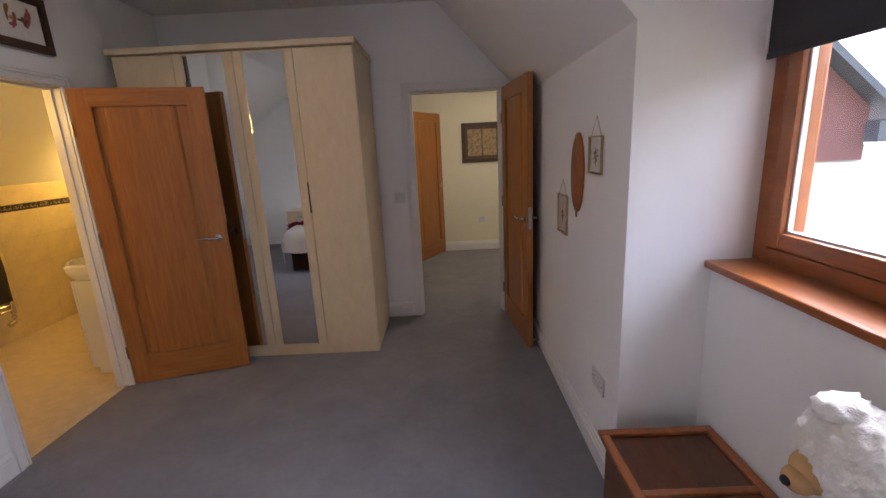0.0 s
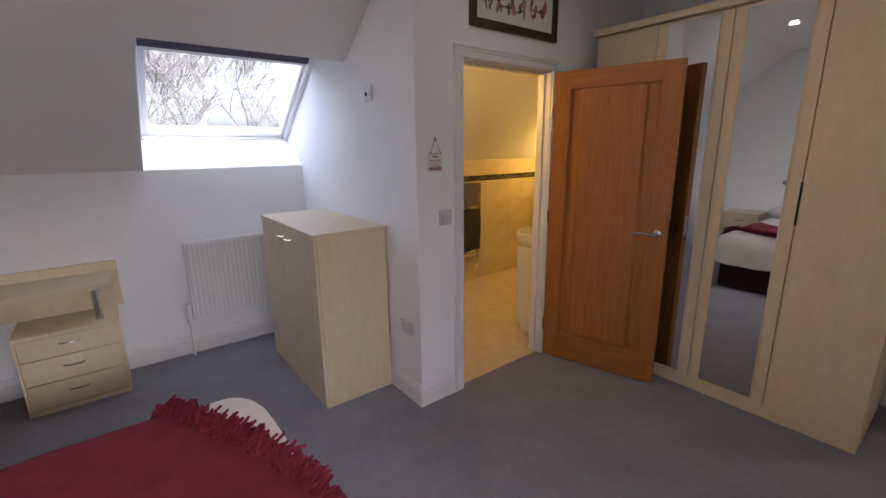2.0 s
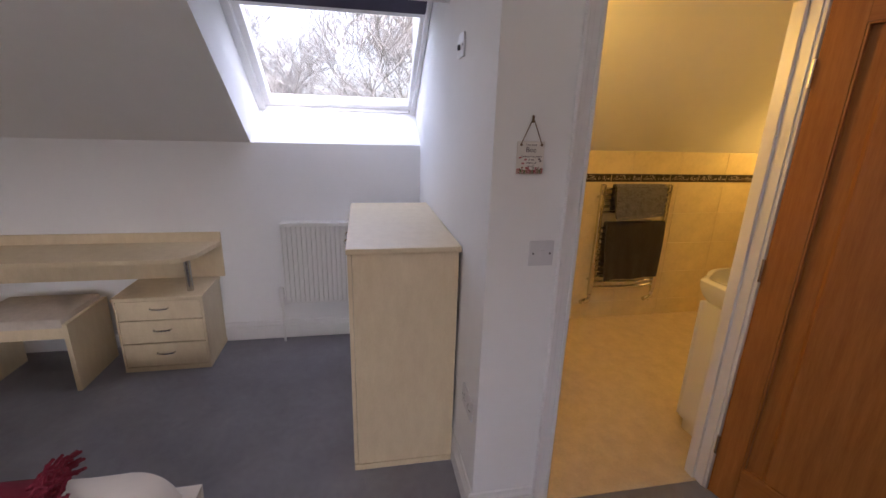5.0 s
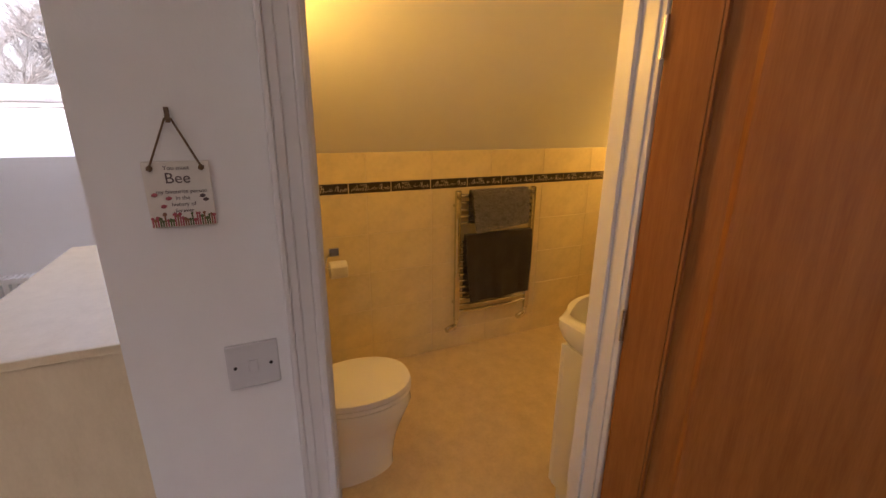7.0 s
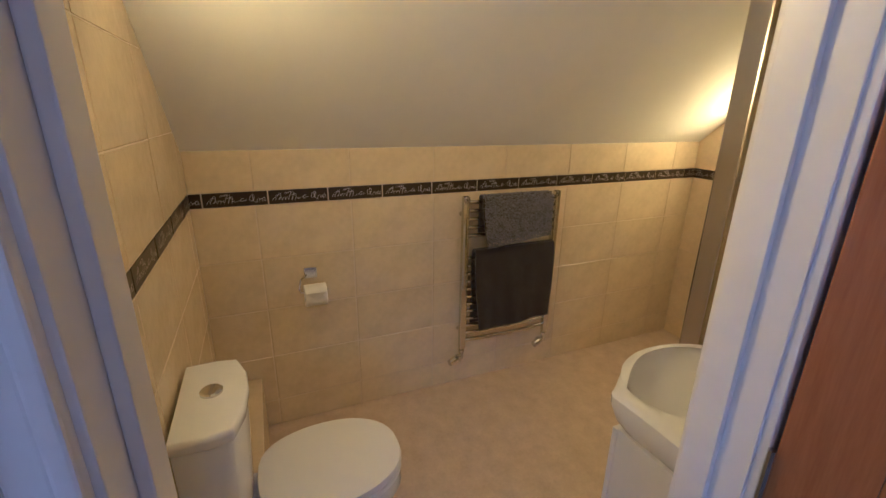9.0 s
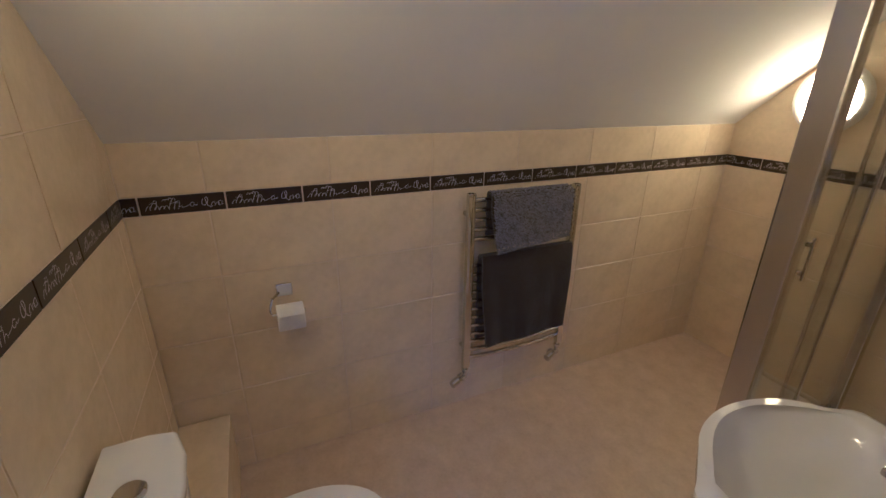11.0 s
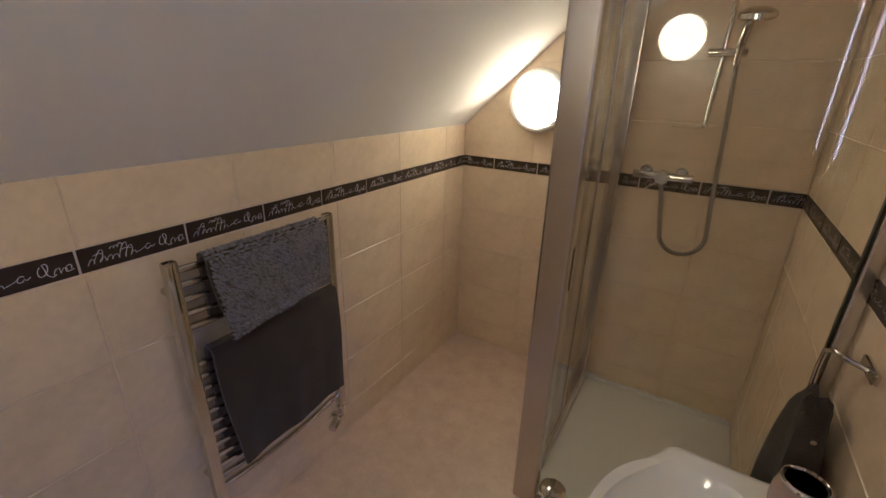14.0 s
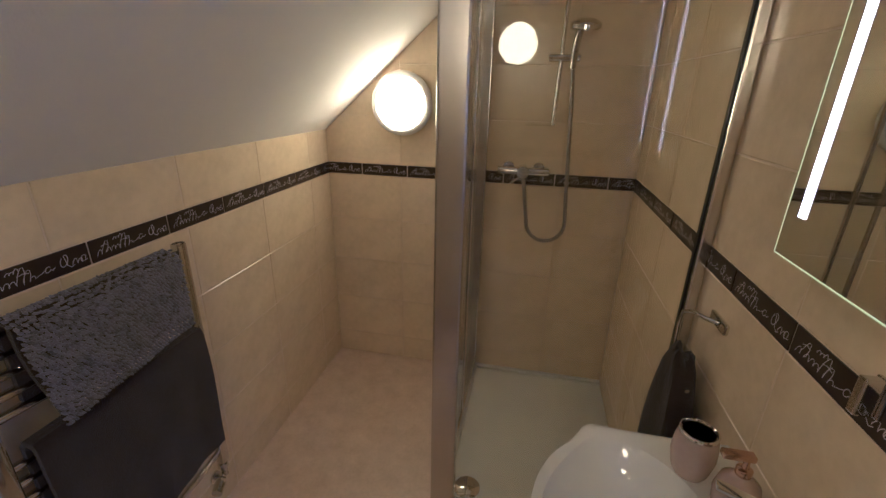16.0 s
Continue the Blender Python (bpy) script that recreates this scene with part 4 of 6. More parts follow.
boxpart("connector", (-0.024, -0.006, -0.018, -0.009, -0.016, 0.004), DARKM, ap, bevel=0.002)
boxpart("button", (0.006, 0.022, -0.013, -0.009, -0.010, 0.010), PLASTIC, ap, bevel=0.002)


def text_mesh(body, size, m, material, parent, name="lettering", extrude=0.0004):
    cu = bpy.data.curves.new(name, "FONT")
    cu.body, cu.size, cu.extrude = body, size, extrude
    cu.align_x, cu.align_y = "CENTER", "CENTER"
    tmp = bpy.data.objects.new(name, cu)
    scene.collection.objects.link(tmp)
    dg = bpy.context.evaluated_depsgraph_get()
    me = bpy.data.meshes.new_from_object(tmp.evaluated_get(dg))
    bpy.data.objects.remove(tmp)
    bpy.data.curves.remove(cu)
    me.materials.clear()
    me.materials.append(material)
    ob = new(name, me)
    ob.parent = parent
    ob.matrix_basis = m
    return ob


# hanging bee sign, local x across (towards -y of the room), facing the bedroom
sg = empty("hanging_sign", PART_X + 0.005, 1.746, 1.459, 90, "small white wooden bee sign hung on twine", "sign")
bm = bmesh.new()
box(bm, -0.045, 0.045, -0.004, 0.003, -0.052, 0.050)
part("board", bm, SIGNW, sg, bevel=0.002)
bm = bmesh.new()
tube(bm, [(-0.034, -0.005, 0.042), (-0.004, -0.004, 0.112), (0.004, -0.004, 0.112), (0.034, -0.005, 0.042)], 0.0016, 6)
part("twine", bm, TWINE, sg, "brown twine loop")
bm = bmesh.new()
box(bm, -0.0032, 0.0032, -0.006, 0.0, 0.106, 0.128)
part("hook", bm, TWINE, sg, "small bronze wall hook", bevel=0.001)
for x in (-0.034, 0.034):
    bm = bmesh.new()
    bmesh.ops.create_icosphere(bm, subdivisions=1, radius=0.005)
    bmesh.ops.translate(bm, verts=bm.verts[:], vec=(x, -0.006, 0.040))
    part("knot", bm, TWINE, sg)


def on_sign(x, z):
    return Matrix.Translation((x, -0.0046, z)) @ Matrix.Rotation(math.pi / 2, 4, "X")


text_mesh("You must", 0.009, on_sign(0, 0.040), INK, sg)
text_mesh("Bee", 0.023, on_sign(0, 0.024), INK, sg)
text_mesh("my favourite person", 0.0085, on_sign(0.003, 0.004), INK, sg)
text_mesh("in the", 0.0085, on_sign(0.003, -0.006), INK, sg)
text_mesh("history of", 0.0085, on_sign(0.003, -0.016), INK, sg)
text_mesh("forever", 0.0085, on_sign(0.003, -0.026), INK, sg)
rnd = random.Random(9)
for k in range(26):
    x = -0.042 + 0.084 * k / 25
    h = rnd.uniform(0.008, 0.020)
    bm = bmesh.new()
    box(bm, x - 0.0011, x + 0.0011, -0.0048, -0.004, -0.050, -0.050 + h)
    bmesh.ops.create_icosphere(bm, subdivisions=1, radius=rnd.uniform(0.002, 0.0036), matrix=Matrix.Translation((x, -0.0044, -0.050 + h)) @ Matrix.Diagonal((1, 0.2, 1, 1)))
    part("painted_flower", bm, rnd.choice((FLOWER, FLOWER2, LEAFP)), sg)
for x, z in ((-0.034, 0.000), (-0.016, -0.006), (-0.024, -0.018), (0.030, -0.004), (0.034, -0.010)):
    bm = bmesh.new()
    bmesh.ops.create_icosphere(bm, subdivisions=1, radius=0.005, matrix=Matrix.Translation((x, -0.0044, z)) @ Matrix.Diagonal((1, 0.15, 0.65, 1)))
    part("painted_bee", bm, FLOWER if x < 0 else INK, sg)


def picture(name, m, w, h, frame_w, frame_mat, back_mat, label):
    """A framed picture hanging on a wall, local x across, z up, facing -y."""
    ob = new(name)
    ob.matrix_world = m
    tagged(ob, label, "picture")
    for d in ((-w / 2, w / 2, -0.022, -0.001, h / 2 - frame_w, h / 2), (-w / 2, w / 2, -0.022, -0.001, -h / 2, -h / 2 + frame_w),
              (-w / 2, -w / 2 + frame_w, -0.0215, -0.001, -h / 2 + frame_w, h / 2 - frame_w), (w / 2 - frame_w, w / 2, -0.0215, -0.001, -h / 2 + frame_w, h / 2 - frame_w)):
        boxpart("frame", d, frame_mat, ob, bevel=0.004)
    boxpart("print", (-w / 2 + frame_w, w / 2 - frame_w, -0.008, -0.002, -h / 2 + frame_w, h / 2 - frame_w), back_mat, ob, bevel=0)
    return ob


pc = picture("picture", pose(PART_X, 2.36, 2.325, 0, 0, 90), 0.735, 0.30, 0.045, DARKWOOD, SIGNW, "dark framed print of painted animal shapes above the door")
rnd = random.Random(21)
for k in range(6):
    cx = -0.235 + k * 0.094
    for j in range(7):
        bm = bmesh.new()
        a = rnd.choice((0, 0, 0.35, -0.35))
        w_, h_ = rnd.uniform(0.010, 0.018), rnd.uniform(0.03, 0.085)
        if j % 3 == 1:
            w_, h_ = h_ * 0.6, w_
        bmesh.ops.create_icosphere(bm, subdivisions=2, radius=1.0, matrix=Matrix.Translation((cx + rnd.uniform(-0.028, 0.028), -0.0085, rnd.uniform(-0.035, 0.045))) @ Matrix.Rotation(a, 4, "Y") @ Matrix.Diagonal((w_ * 0.7, 0.001, h_ * 0.55, 1)))
        part("painted_shape", bm, rnd.choice((FLOWER2, LEAFP, OCHRE, TWINE, FLOWER)), pc)

hp = picture("picture", pose(0.76, 6.30, 1.575), 0.80, 0.55, 0.055, DARKWOOD, MOUNT, "dark wooden frame with three sepia prints")
for k in range(3):
    boxpart("sepia_print", (-0.315 + k * 0.215, -0.115 + k * 0.215, -0.0105, -0.008, -0.185, 0.185), SEPIA, hp, bevel=0)


def hung_frame(y, z, w, h, label):
    ob = empty("flower_picture", RIGHT - 0.004, y, z, -90, label, "picture frame", "frames on the wall")
    for d in ((-w / 2, w / 2, -0.012, 0.0, h / 2 - 0.006, h / 2), (-w / 2, w / 2, -0.012, 0.0, -h / 2, -h / 2 + 0.006), (-w / 2, -w / 2 + 0.006, -0.0115, 0, -h / 2, h / 2), (w / 2 - 0.006, w / 2, -0.0115, 0, -h / 2, h / 2)):
        boxpart("frame", d, BRASS, ob, bevel=0.001)
    boxpart("glass", (-w / 2 + 0.006, w / 2 - 0.006, -0.005, -0.003, -h / 2 + 0.006, h / 2 - 0.006), CLEAR, ob, bevel=0)
    bm = bmesh.new()
    for k in range(7):
        a = k * math.pi / 3.5
        bmesh.ops.create_icosphere(bm, subdivisions=1, radius=1, matrix=Matrix.Translation((0.018 * math.cos(a), -0.004, 0.022 * math.sin(a) - 0.004)) @ Matrix.Rotation(-a, 4, "Y") @ Matrix.Diagonal((0.016, 0.001, 0.006, 1)))
    box(bm, -0.0012, 0.0012, -0.0045, -0.0035, -0.055, 0)
    part("pressed_flower", bm, TWINE, ob, "dried pressed flower")
    bm = bmesh.new()
    tube(bm, [(-w / 2 + 0.02, -0.004, h / 2), (0, -0.003, h / 2 + 0.085), (w / 2 - 0.02, -0.004, h / 2)], 0.0012, 5)
    part("chain", bm, BRASS, ob, "thin brass chain")
    return ob


hung_frame(1.945, 1.47, 0.165, 0.165, "thin brass frame with a pressed flower")
hung_frame(2.465, 1.125, 0.19, 0.225, "larger thin brass frame with a pressed flower")
hm = empty("wooden_plaque", RIGHT - 0.003, 2.20, 1.375, -90, "oval wooden plaque hung on the wall", "plaque")
bm = bmesh.new()
lathe(bm, [(0, 0), (1.0, 0), (1.0, 0.7), (0.94, 1.0), (0, 1.0)], 36)
for v in bm.verts:
    v.co = Vector((v.co.x * 0.095, -v.co.z * 0.014, v.co.y * 0.20))
part("board", bm, WINWOOD, hm, smooth=True)
for x in (-0.012, 0.004):
    bm = bmesh.new()
    tube(bm, [(x, -0.006, -0.198), (x + 0.004, -0.008, -0.225)], 0.002, 5)
    part("tassel", bm, TWINE, hm)

# door stop behind the bedroom door
ds = empty("door_stop", RIGHT - 0.017, 3.02, 0.06, 0, "small chrome door stop on the skirting", "door stop")
bm = bmesh.new()
tube(bm, [(0, 0, 0), (-0.06, 0, 0)], 0.006, 10)
part("rod", bm, CHROME, ds)
bm = bmesh.new()
tube(bm, [(-0.06, 0, 0), (-0.075, 0, 0)], 0.010, 12)
part("tip", bm, PLASTIC, ds, "white rubber tip")

# blanket chest and plush sheep under the window
ch = empty("blanket_chest", 0.885, 1.06, 0, 0, "dark polished wooden chest with a panelled lid", "chest")
boxpart("body", (-0.20, 0.20, -0.41, 0.41, 0.03, 0.360), MAHOG, ch, bevel=0.004)
boxpart("plinth", (-0.21, 0.21, -0.42, 0.42, 0.0, 0.03), MAHOG, ch, bevel=0.004)
boxpart("lid", (-0.215, 0.215, -0.425, 0.425, 0.360, 0.385), MAHOG, ch, bevel=0.003)
for d in ((-0.225, 0.225, 0.40, 0.435, 0.385, 0.402), (-0.225, 0.225, -0.435, -0.40, 0.385, 0.402), (-0.225, -0.190, -0.40, 0.40, 0.385, 0.4015), (0.190, 0.225, -0.40, 0.40, 0.385, 0.4015),
          (-0.190, 0.190, 0.10, 0.125, 0.385, 0.400)):
    boxpart("lid_rim", d, WINWOOD, ch, bevel=0.006)

bm = bmesh.new()
rnd = random.Random(2)
C = Vector((0.985, 0.80, 0.815))
bmesh.ops.create_icosphere(bm, subdivisions=5, radius=1.0)
for v in bm.verts:
    n = v.co.normalized()
    curl = 0.03 * noise.noise(n * 5.0) + 0.035 * abs(noise.noise(n * 14.0)) + 0.025 * noise.noise(n * 34.0)
    v.co = C + Vector((n.x * 0.105, n.y * 0.135, n.z * 0.125)) * (1 + curl * 2.2)
for f in bm.faces:
    f.smooth = True


def blob(c, r, mi, rough=0.0):
    ret = bmesh.ops.create_icosphere(bm, subdivisions=3, radius=1.0)
    for v in ret["verts"]:
        n = v.co.normalized()
        v.co = Vector(c) + Vector((n.x * r[0], n.y * r[1], n.z * r[2])) * (1 + rough * noise.noise(n * 7))
        for f in v.link_faces:
            f.material_index = mi
            f.smooth = True


blob((0.905, 0.825, 0.775), (0.045, 0.05, 0.05), 1)
blob((0.872, 0.822, 0.757), (0.034, 0.036, 0.030), 1)
blob((0.842, 0.822, 0.757), (0.012, 0.014, 0.012), 2)
blob((0.945, 0.825, 0.935), (0.055, 0.045, 0.030), 0, 0.5)
blob((0.960, 0.830, 0.905), (0.035, 0.020, 0.012), 1)
for x, y in ((0.93, 0.88), (1.03, 0.88), (0.93, 0.74), (1.03, 0.74)):
    tube(bm, [(x, y, 0.386), (x, y, 0.76)], 0.022, 10)
tagged(finish("plush_sheep", bm, [WOOL, OCHRE, DARKM]), "white woolly plush sheep with a tan face", "soft toy")

# small grey decoration on the gable wall
bm = bmesh.new()
for sx in (-1, 1):
    lathe(bm, [(0, 0), (0.045, 0.0), (0.045, 0.006), (0, 0.008)], 14, (sx * 0.04, 0, 0))
for v in bm.verts:
    v.co = Vector((-1.95 + v.co.x, BACK + v.co.z + 0.001, 1.02 + v.co.y * 0.7))
tagged(finish("wall_ornament", bm, STEEL), "small grey metal ornament on the gable wall", "ornament")

# recessed downlights, all but the first added to brighten the room
for dx_, dy_ in DOWNLIGHTS:
    dl = empty("downlight", dx_, dy_, CEIL_Z, 0, "small round recessed ceiling downlight, all but the first added", "lamp", "bedroom downlights")
    bm = bmesh.new()
    lathe(bm, [(0.045, -0.001), (0.048, -0.006), (0.040, -0.010), (0.034, -0.002)], 28)
    part("bezel", bm, CHROME, dl, smooth=True)
    bm = bmesh.new()
    lathe(bm, [(0.0, -0.004), (0.036, -0.004), (0.036, -0.002), (0.0, -0.002)], 24)
    part("lens", bm, SPOTGLOW, dl, "lit frosted lens")

# hall lamp, out of view, added to give the hall its light
hl = empty("ceiling_lamp", 0.75, 4.9, 2.45, 0, "unseen round ceiling lamp added to light the hall", "lamp")
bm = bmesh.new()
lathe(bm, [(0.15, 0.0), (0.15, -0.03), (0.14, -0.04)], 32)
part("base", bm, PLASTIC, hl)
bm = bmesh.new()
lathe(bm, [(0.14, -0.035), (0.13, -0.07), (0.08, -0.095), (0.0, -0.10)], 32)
part("shade", bm, HALLFILL, hl, "glowing shade of the added hall lamp", smooth=True)


# ---- bathroom things ----
def wall_lamp(m, label):
    """A round bulkhead lamp; local z stands out from the wall."""
    ob = new("wall_lamp")
    ob.matrix_world = m
    tagged(ob, label, "lamp", "bathroom wall lamps")
    bm = bmesh.new()
    lathe(bm, [(0.0, 0.001), (0.155, 0.001), (0.158, 0.015), (0.156, 0.034), (0.146, 0.044), (0.126, 0.046)], 48)
    part("rim", bm, PLASTIC, ob, "white moulded rim", smooth=True)
    bm = bmesh.new()
    lathe(bm, [(0.129, 0.045), (0.124, 0.056), (0.100, 0.068), (0.055, 0.077), (0.0, 0.080)], 48)
    part("diffuser", bm, LAMPGLASS, ob, "glowing opal glass diffuser", smooth=True)
    return ob


wall_lamp(pose(-3.470, BRIGHT, 1.532, 90, 0, 0), "lit round opal wall lamp beside the shower")
wall_lamp(pose(-2.96, BLEFT, 1.90, -90, 0, 0), "lit round opal wall lamp above the toilet")

# towel rail
RX0 = BFAR
tr = empty("towel_rail", RX0, 3.312, 0, 0, "chrome ladder towel rail holding two towels", "towel rail")
for y in (-0.285, 0.285):
    bm = bmesh.new()
    vs = box(bm, 0.038, 0.070, y - 0.019, y + 0.019, 0.255, 1.143)
    part("upright", bm, CHROME, tr, bevel=0.010, smooth=True)
    for z in (0.36, 1.04):
        bm = bmesh.new()
        tube(bm, [(0.0, y, z), (0.05, y, z)], 0.012, 10)
        part("wall_bracket", bm, CHROME, tr, smooth=True)
bars = [1.108 - 0.045 * k for k in range(5)] + [0.80 - 0.045 * k for k in range(12)]
for z in bars:
    bm = bmesh.new()
    tube(bm, [(0.049, -0.268, z), (0.061, -0.14, z), (0.064, 0, z), (0.061, 0.14, z), (0.049, 0.268, z)], 0.011, 10)
    part("bar", bm, CHROME, tr, smooth=True)
for y in (-0.285, 0.285):
    bm = bmesh.new()
    tube(bm, [(0.05, y, 0.26), (0.05, y, 0.19), (0.03, y, 0.165), (0.0, y, 0.16)], [0.012, 0.013, 0.011, 0.011], 12)
    tube(bm, [(0.0, y, 0.16), (0.006, y, 0.16)], 0.024, 16)
    tube(bm, [(0.05, y, 0.228), (0.05, y, 0.246)], 0.019, 6)
    tube(bm, [(0.05, y, 0.205), (0.062, y - 0.030, 0.200)], 0.012, 12)
    vl = part("valve", bm, CHROME, tr, "chrome radiator valve", smooth=True)
    bm = bmesh.new()
    tube(bm, [(0.062, y - 0.030, 0.200), (0.064, y - 0.036, 0.199)], 0.015, 12)
    part("collar", bm, DARKM, vl, "black collar")
    bm = bmesh.new()
    tube(bm, [(0.064, y - 0.036, 0.199), (0.068, y - 0.048, 0.197), (0.080, y - 0.085, 0.190)], [0.019, 0.021, 0.019], 12)
    part("knob", bm, CHROME, vl)
bm = bmesh.new()
box(bm, 0.078, 0.092, -0.19, -0.165, 1.018, 1.045)
part("bracket_cap", bm, CHROME, tr, "clear plastic bar clip", bevel=0.003)


def hung_cloth(name, y0, y1, ztop, front, back, x, material, label, category, ripple, sag=0.0, thick=0.012):
    """A towel folded over a bar at height ztop: front and back drops, soft ripples."""
    n, k = 34, 40
    bm = bmesh.new()
    rows = []
    for i in range(k + 1):
        s = -back + (front + back) * i / k
        row = []
        for j in range(n + 1):
            u = j / n
            y = y0 + (y1 - y0) * u
            if s < -0.03:
                px, pz = x - 0.030, ztop + s + 0.03
            elif s > 0.03:
                px, pz = x + 0.022, ztop - s + 0.03
            else:
                a = (s + 0.03) / 0.06 * math.pi
                px, pz = x - 0.004 - 0.026 * math.cos(a), ztop + 0.016 * math.sin(a)
            if s > 0.03:
                dep = min((s - 0.03) / front, 1)
                px += ripple * dep * (math.sin(u * 13 + 1) + 0.5 * math.sin(u * 29)) + 0.006 * dep
                pz += sag * dep * (u - 0.5) + 0.004 * math.sin(u * 9) * dep
                y += 0.006 * math.sin(dep * 5) * (1 if u > 0.5 else -1) + 0.030 * dep * (1 - u)
            row.append(bm.verts.new((px, y, pz)))
        rows.append(row)
    for i in range(k):
        for j in range(n):
            bm.faces.new((rows[i][j], rows[i][j + 1], rows[i + 1][j + 1], rows[i + 1][j]))
    bmesh.ops.recalc_face_normals(bm, faces=bm.faces[:])
    bmesh.ops.solidify(bm, geom=bm.faces[:], thickness=thick)
    return rows, bm


rows, bm = hung_cloth("towel", 3.075, 3.580, 0.842, 0.487, 0.46, BFAR + 0.076, TOWEL, "", "", 0.004, 0.02, 0.014)
tagged(finish("bath_towel", bm, TOWEL, smooth=True), "dark charcoal towel folded over the lower rail bars", "towel")
rows, bm = hung_cloth("mat", 3.105, 3.522, 1.132, 0.257, 0.22, BFAR + 0.079, GREYMAT, "", "", 0.003, 0.045, 0.014)
bt = empty("bath_mat", 0, 0, 0, 0, "grey chenille bath mat hung over the towel rail", "bath mat")
# the shade in the gaps between loops is put into the backing's colour
part("cloth", bm, TOWEL, bt, "woven backing coloured dark as shade between the loops", smooth=True)
bm = bmesh.new()
rnd = random.Random(4)
for i in range(34):
    for j in range(46):
        u = (j + 0.5 * (i % 2) + rnd.uniform(-0.2, 0.2)) / 46
        s = 0.0 + 0.265 * (i + rnd.uniform(-0.25, 0.25)) / 33
        if not 0 <= u <= 1:
            continue
        y = 3.098 + 0.430 * u
        dep = max(0, (s - 0.03)) / 0.257
        px = BFAR + 0.083 + (0.041 if s > 0.03 else -0.004 + 0.044 * math.sin(s / 0.03 * 1.4)) + 0.003 * dep * math.sin(u * 13 + 1)
        pz = 1.148 - max(s - 0.008, 0) + 0.045 * dep * (u - 0.5)
        r = 0.0036
        c = Vector((px, y, pz))
        y += 0.030 * dep * (1 - u)
        c.y = y
        ax = Vector((0.50, 0.75 + rnd.uniform(-0.5, 0.5), -0.55 + rnd.uniform(-0.4, 0.4))).normalized() * 0.0070
        e = ax.orthogonal().normalized() * r
        g = ax.cross(e).normalized() * r
        hi_, lo_ = [[bm.verts.new(c + ax * w + e * math.cos(a) + g * math.sin(a)) for a in (0, 1.257, 2.513, 3.770, 5.027)] for w in (0.45, -0.45)]
        t1, t2 = bm.verts.new(c + ax), bm.verts.new(c - ax)
        for q in range(5):
            p = (q + 1) % 5
            for f in (bm.faces.new((hi_[q], hi_[p], t1)), bm.faces.new((lo_[p], lo_[q], t2)), bm.faces.new((lo_[q], lo_[p], hi_[p], hi_[q]))):
                f.smooth = True
tf = part("nap", bm, GREYMAT, bt, "soft grey chenille loops")
tagged(tf, kind="stuff")

# toilet roll holder
th_ = empty("toilet_roll_holder", BFAR, 2.235, 0.80, 0, "chrome toilet roll holder on the tiled wall", "roll holder")
boxpart("wall_plate", (0.0, 0.010, -0.030, 0.030, -0.012, 0.040), CHROME, th_, bevel=0.004)
bm = bmesh.new()
tube(bm, [(0.01, -0.022, 0.005), (0.05, -0.050, 0.0), (0.062, -0.062, -0.040), (0.062, -0.055, -0.060), (0.062, 0.068, -0.060)], 0.005, 8)
part("arm", bm, CHROME, th_, smooth=True)
ro = empty("toilet_roll", BFAR + 0.062, 2.245, 0.722, 0, "white toilet roll with a folded point", "toilet roll")
bm = bmesh.new()
lathe(bm, [(0.018, -0.05), (0.049, -0.05), (0.052, -0.047), (0.052, 0.047), (0.049, 0.05), (0.018, 0.05), (0.018, -0.05)], 28)
bmesh.ops.transform(bm, matrix=Matrix.Rotation(math.pi / 2, 4, "X"), verts=bm.verts[:])
part("roll", bm, PAPER, ro, smooth=True)
bm = bmesh.new()
v = [bm.verts.new(c) for c in ((0.0535, -0.048, 0.030), (0.0535, 0.048, 0.030), (0.0545, 0.0, -0.018))]
bm.faces.new(v)
ret = bmesh.ops.solidify(bm, geom=bm.faces[:], thickness=0.001)
part("folded_point", bm, PAPER, ro)

# boxing along the wall behind the toilet
bm = bmesh.new()
box(bm, BFAR + 0.003, -3.28, BLEFT, 1.965, 0.004, 0.295)
ob = finish("trim_boxing", bm, TILE, None, 0.003)
tagged(ob, "tiled boxing along the wall beside the toilet", "boxing", kind="structure")

# toilet
tl = empty("toilet", -3.075, BLEFT, 0, 0, "white ceramic close-coupled toilet with closed lid", "toilet")
bm = bmesh.new()


def cistern_ring(z, grow, bow):
    pts = [(-0.172 - grow, 0.012), (-0.176 - grow, 0.10), (-0.165 - grow, 0.150 + bow), (-0.09, 0.176 + bow), (0, 0.183 + bow), (0.09, 0.176 + bow), (0.165 + grow, 0.150 + bow), (0.176 + grow, 0.10), (0.172 + grow, 0.012)]
    return [(x, y, z) for x, y in pts]


def loft(bm, rings):
    rr = [[bm.verts.new(p) for p in r] for r in rings]
    for a, b in zip(rr, rr[1:]):
        for k in range(len(a)):
            bm.faces.new((a[k], a[(k + 1) % len(a)], b[(k + 1) % len(b)], b[k]))
    bm.faces.new(rr[0][::-1]), bm.faces.new(rr[-1])


loft(bm, [cistern_ring(0.40, -0.03, -0.03), cistern_ring(0.46, -0.015, -0.015), cistern_ring(0.76, 0, 0)])
part("cistern", bm, CERAMIC, tl, bevel=0.010, smooth=True)
bm = bmesh.new()
loft(bm, [cistern_ring(0.762, 0.004, 0.004), cistern_ring(0.790, 0.008, 0.008), cistern_ring(0.800, 0.002, 0.002)])
part("cistern_lid", bm, CERAMIC, tl, bevel=0.005, smooth=True)
bm = bmesh.new()
lathe(bm, [(0.0, 0.800), (0.030, 0.800), (0.030, 0.806), (0.026, 0.810), (0.0, 0.811)], 24, (-0.01, 0.095, 0))
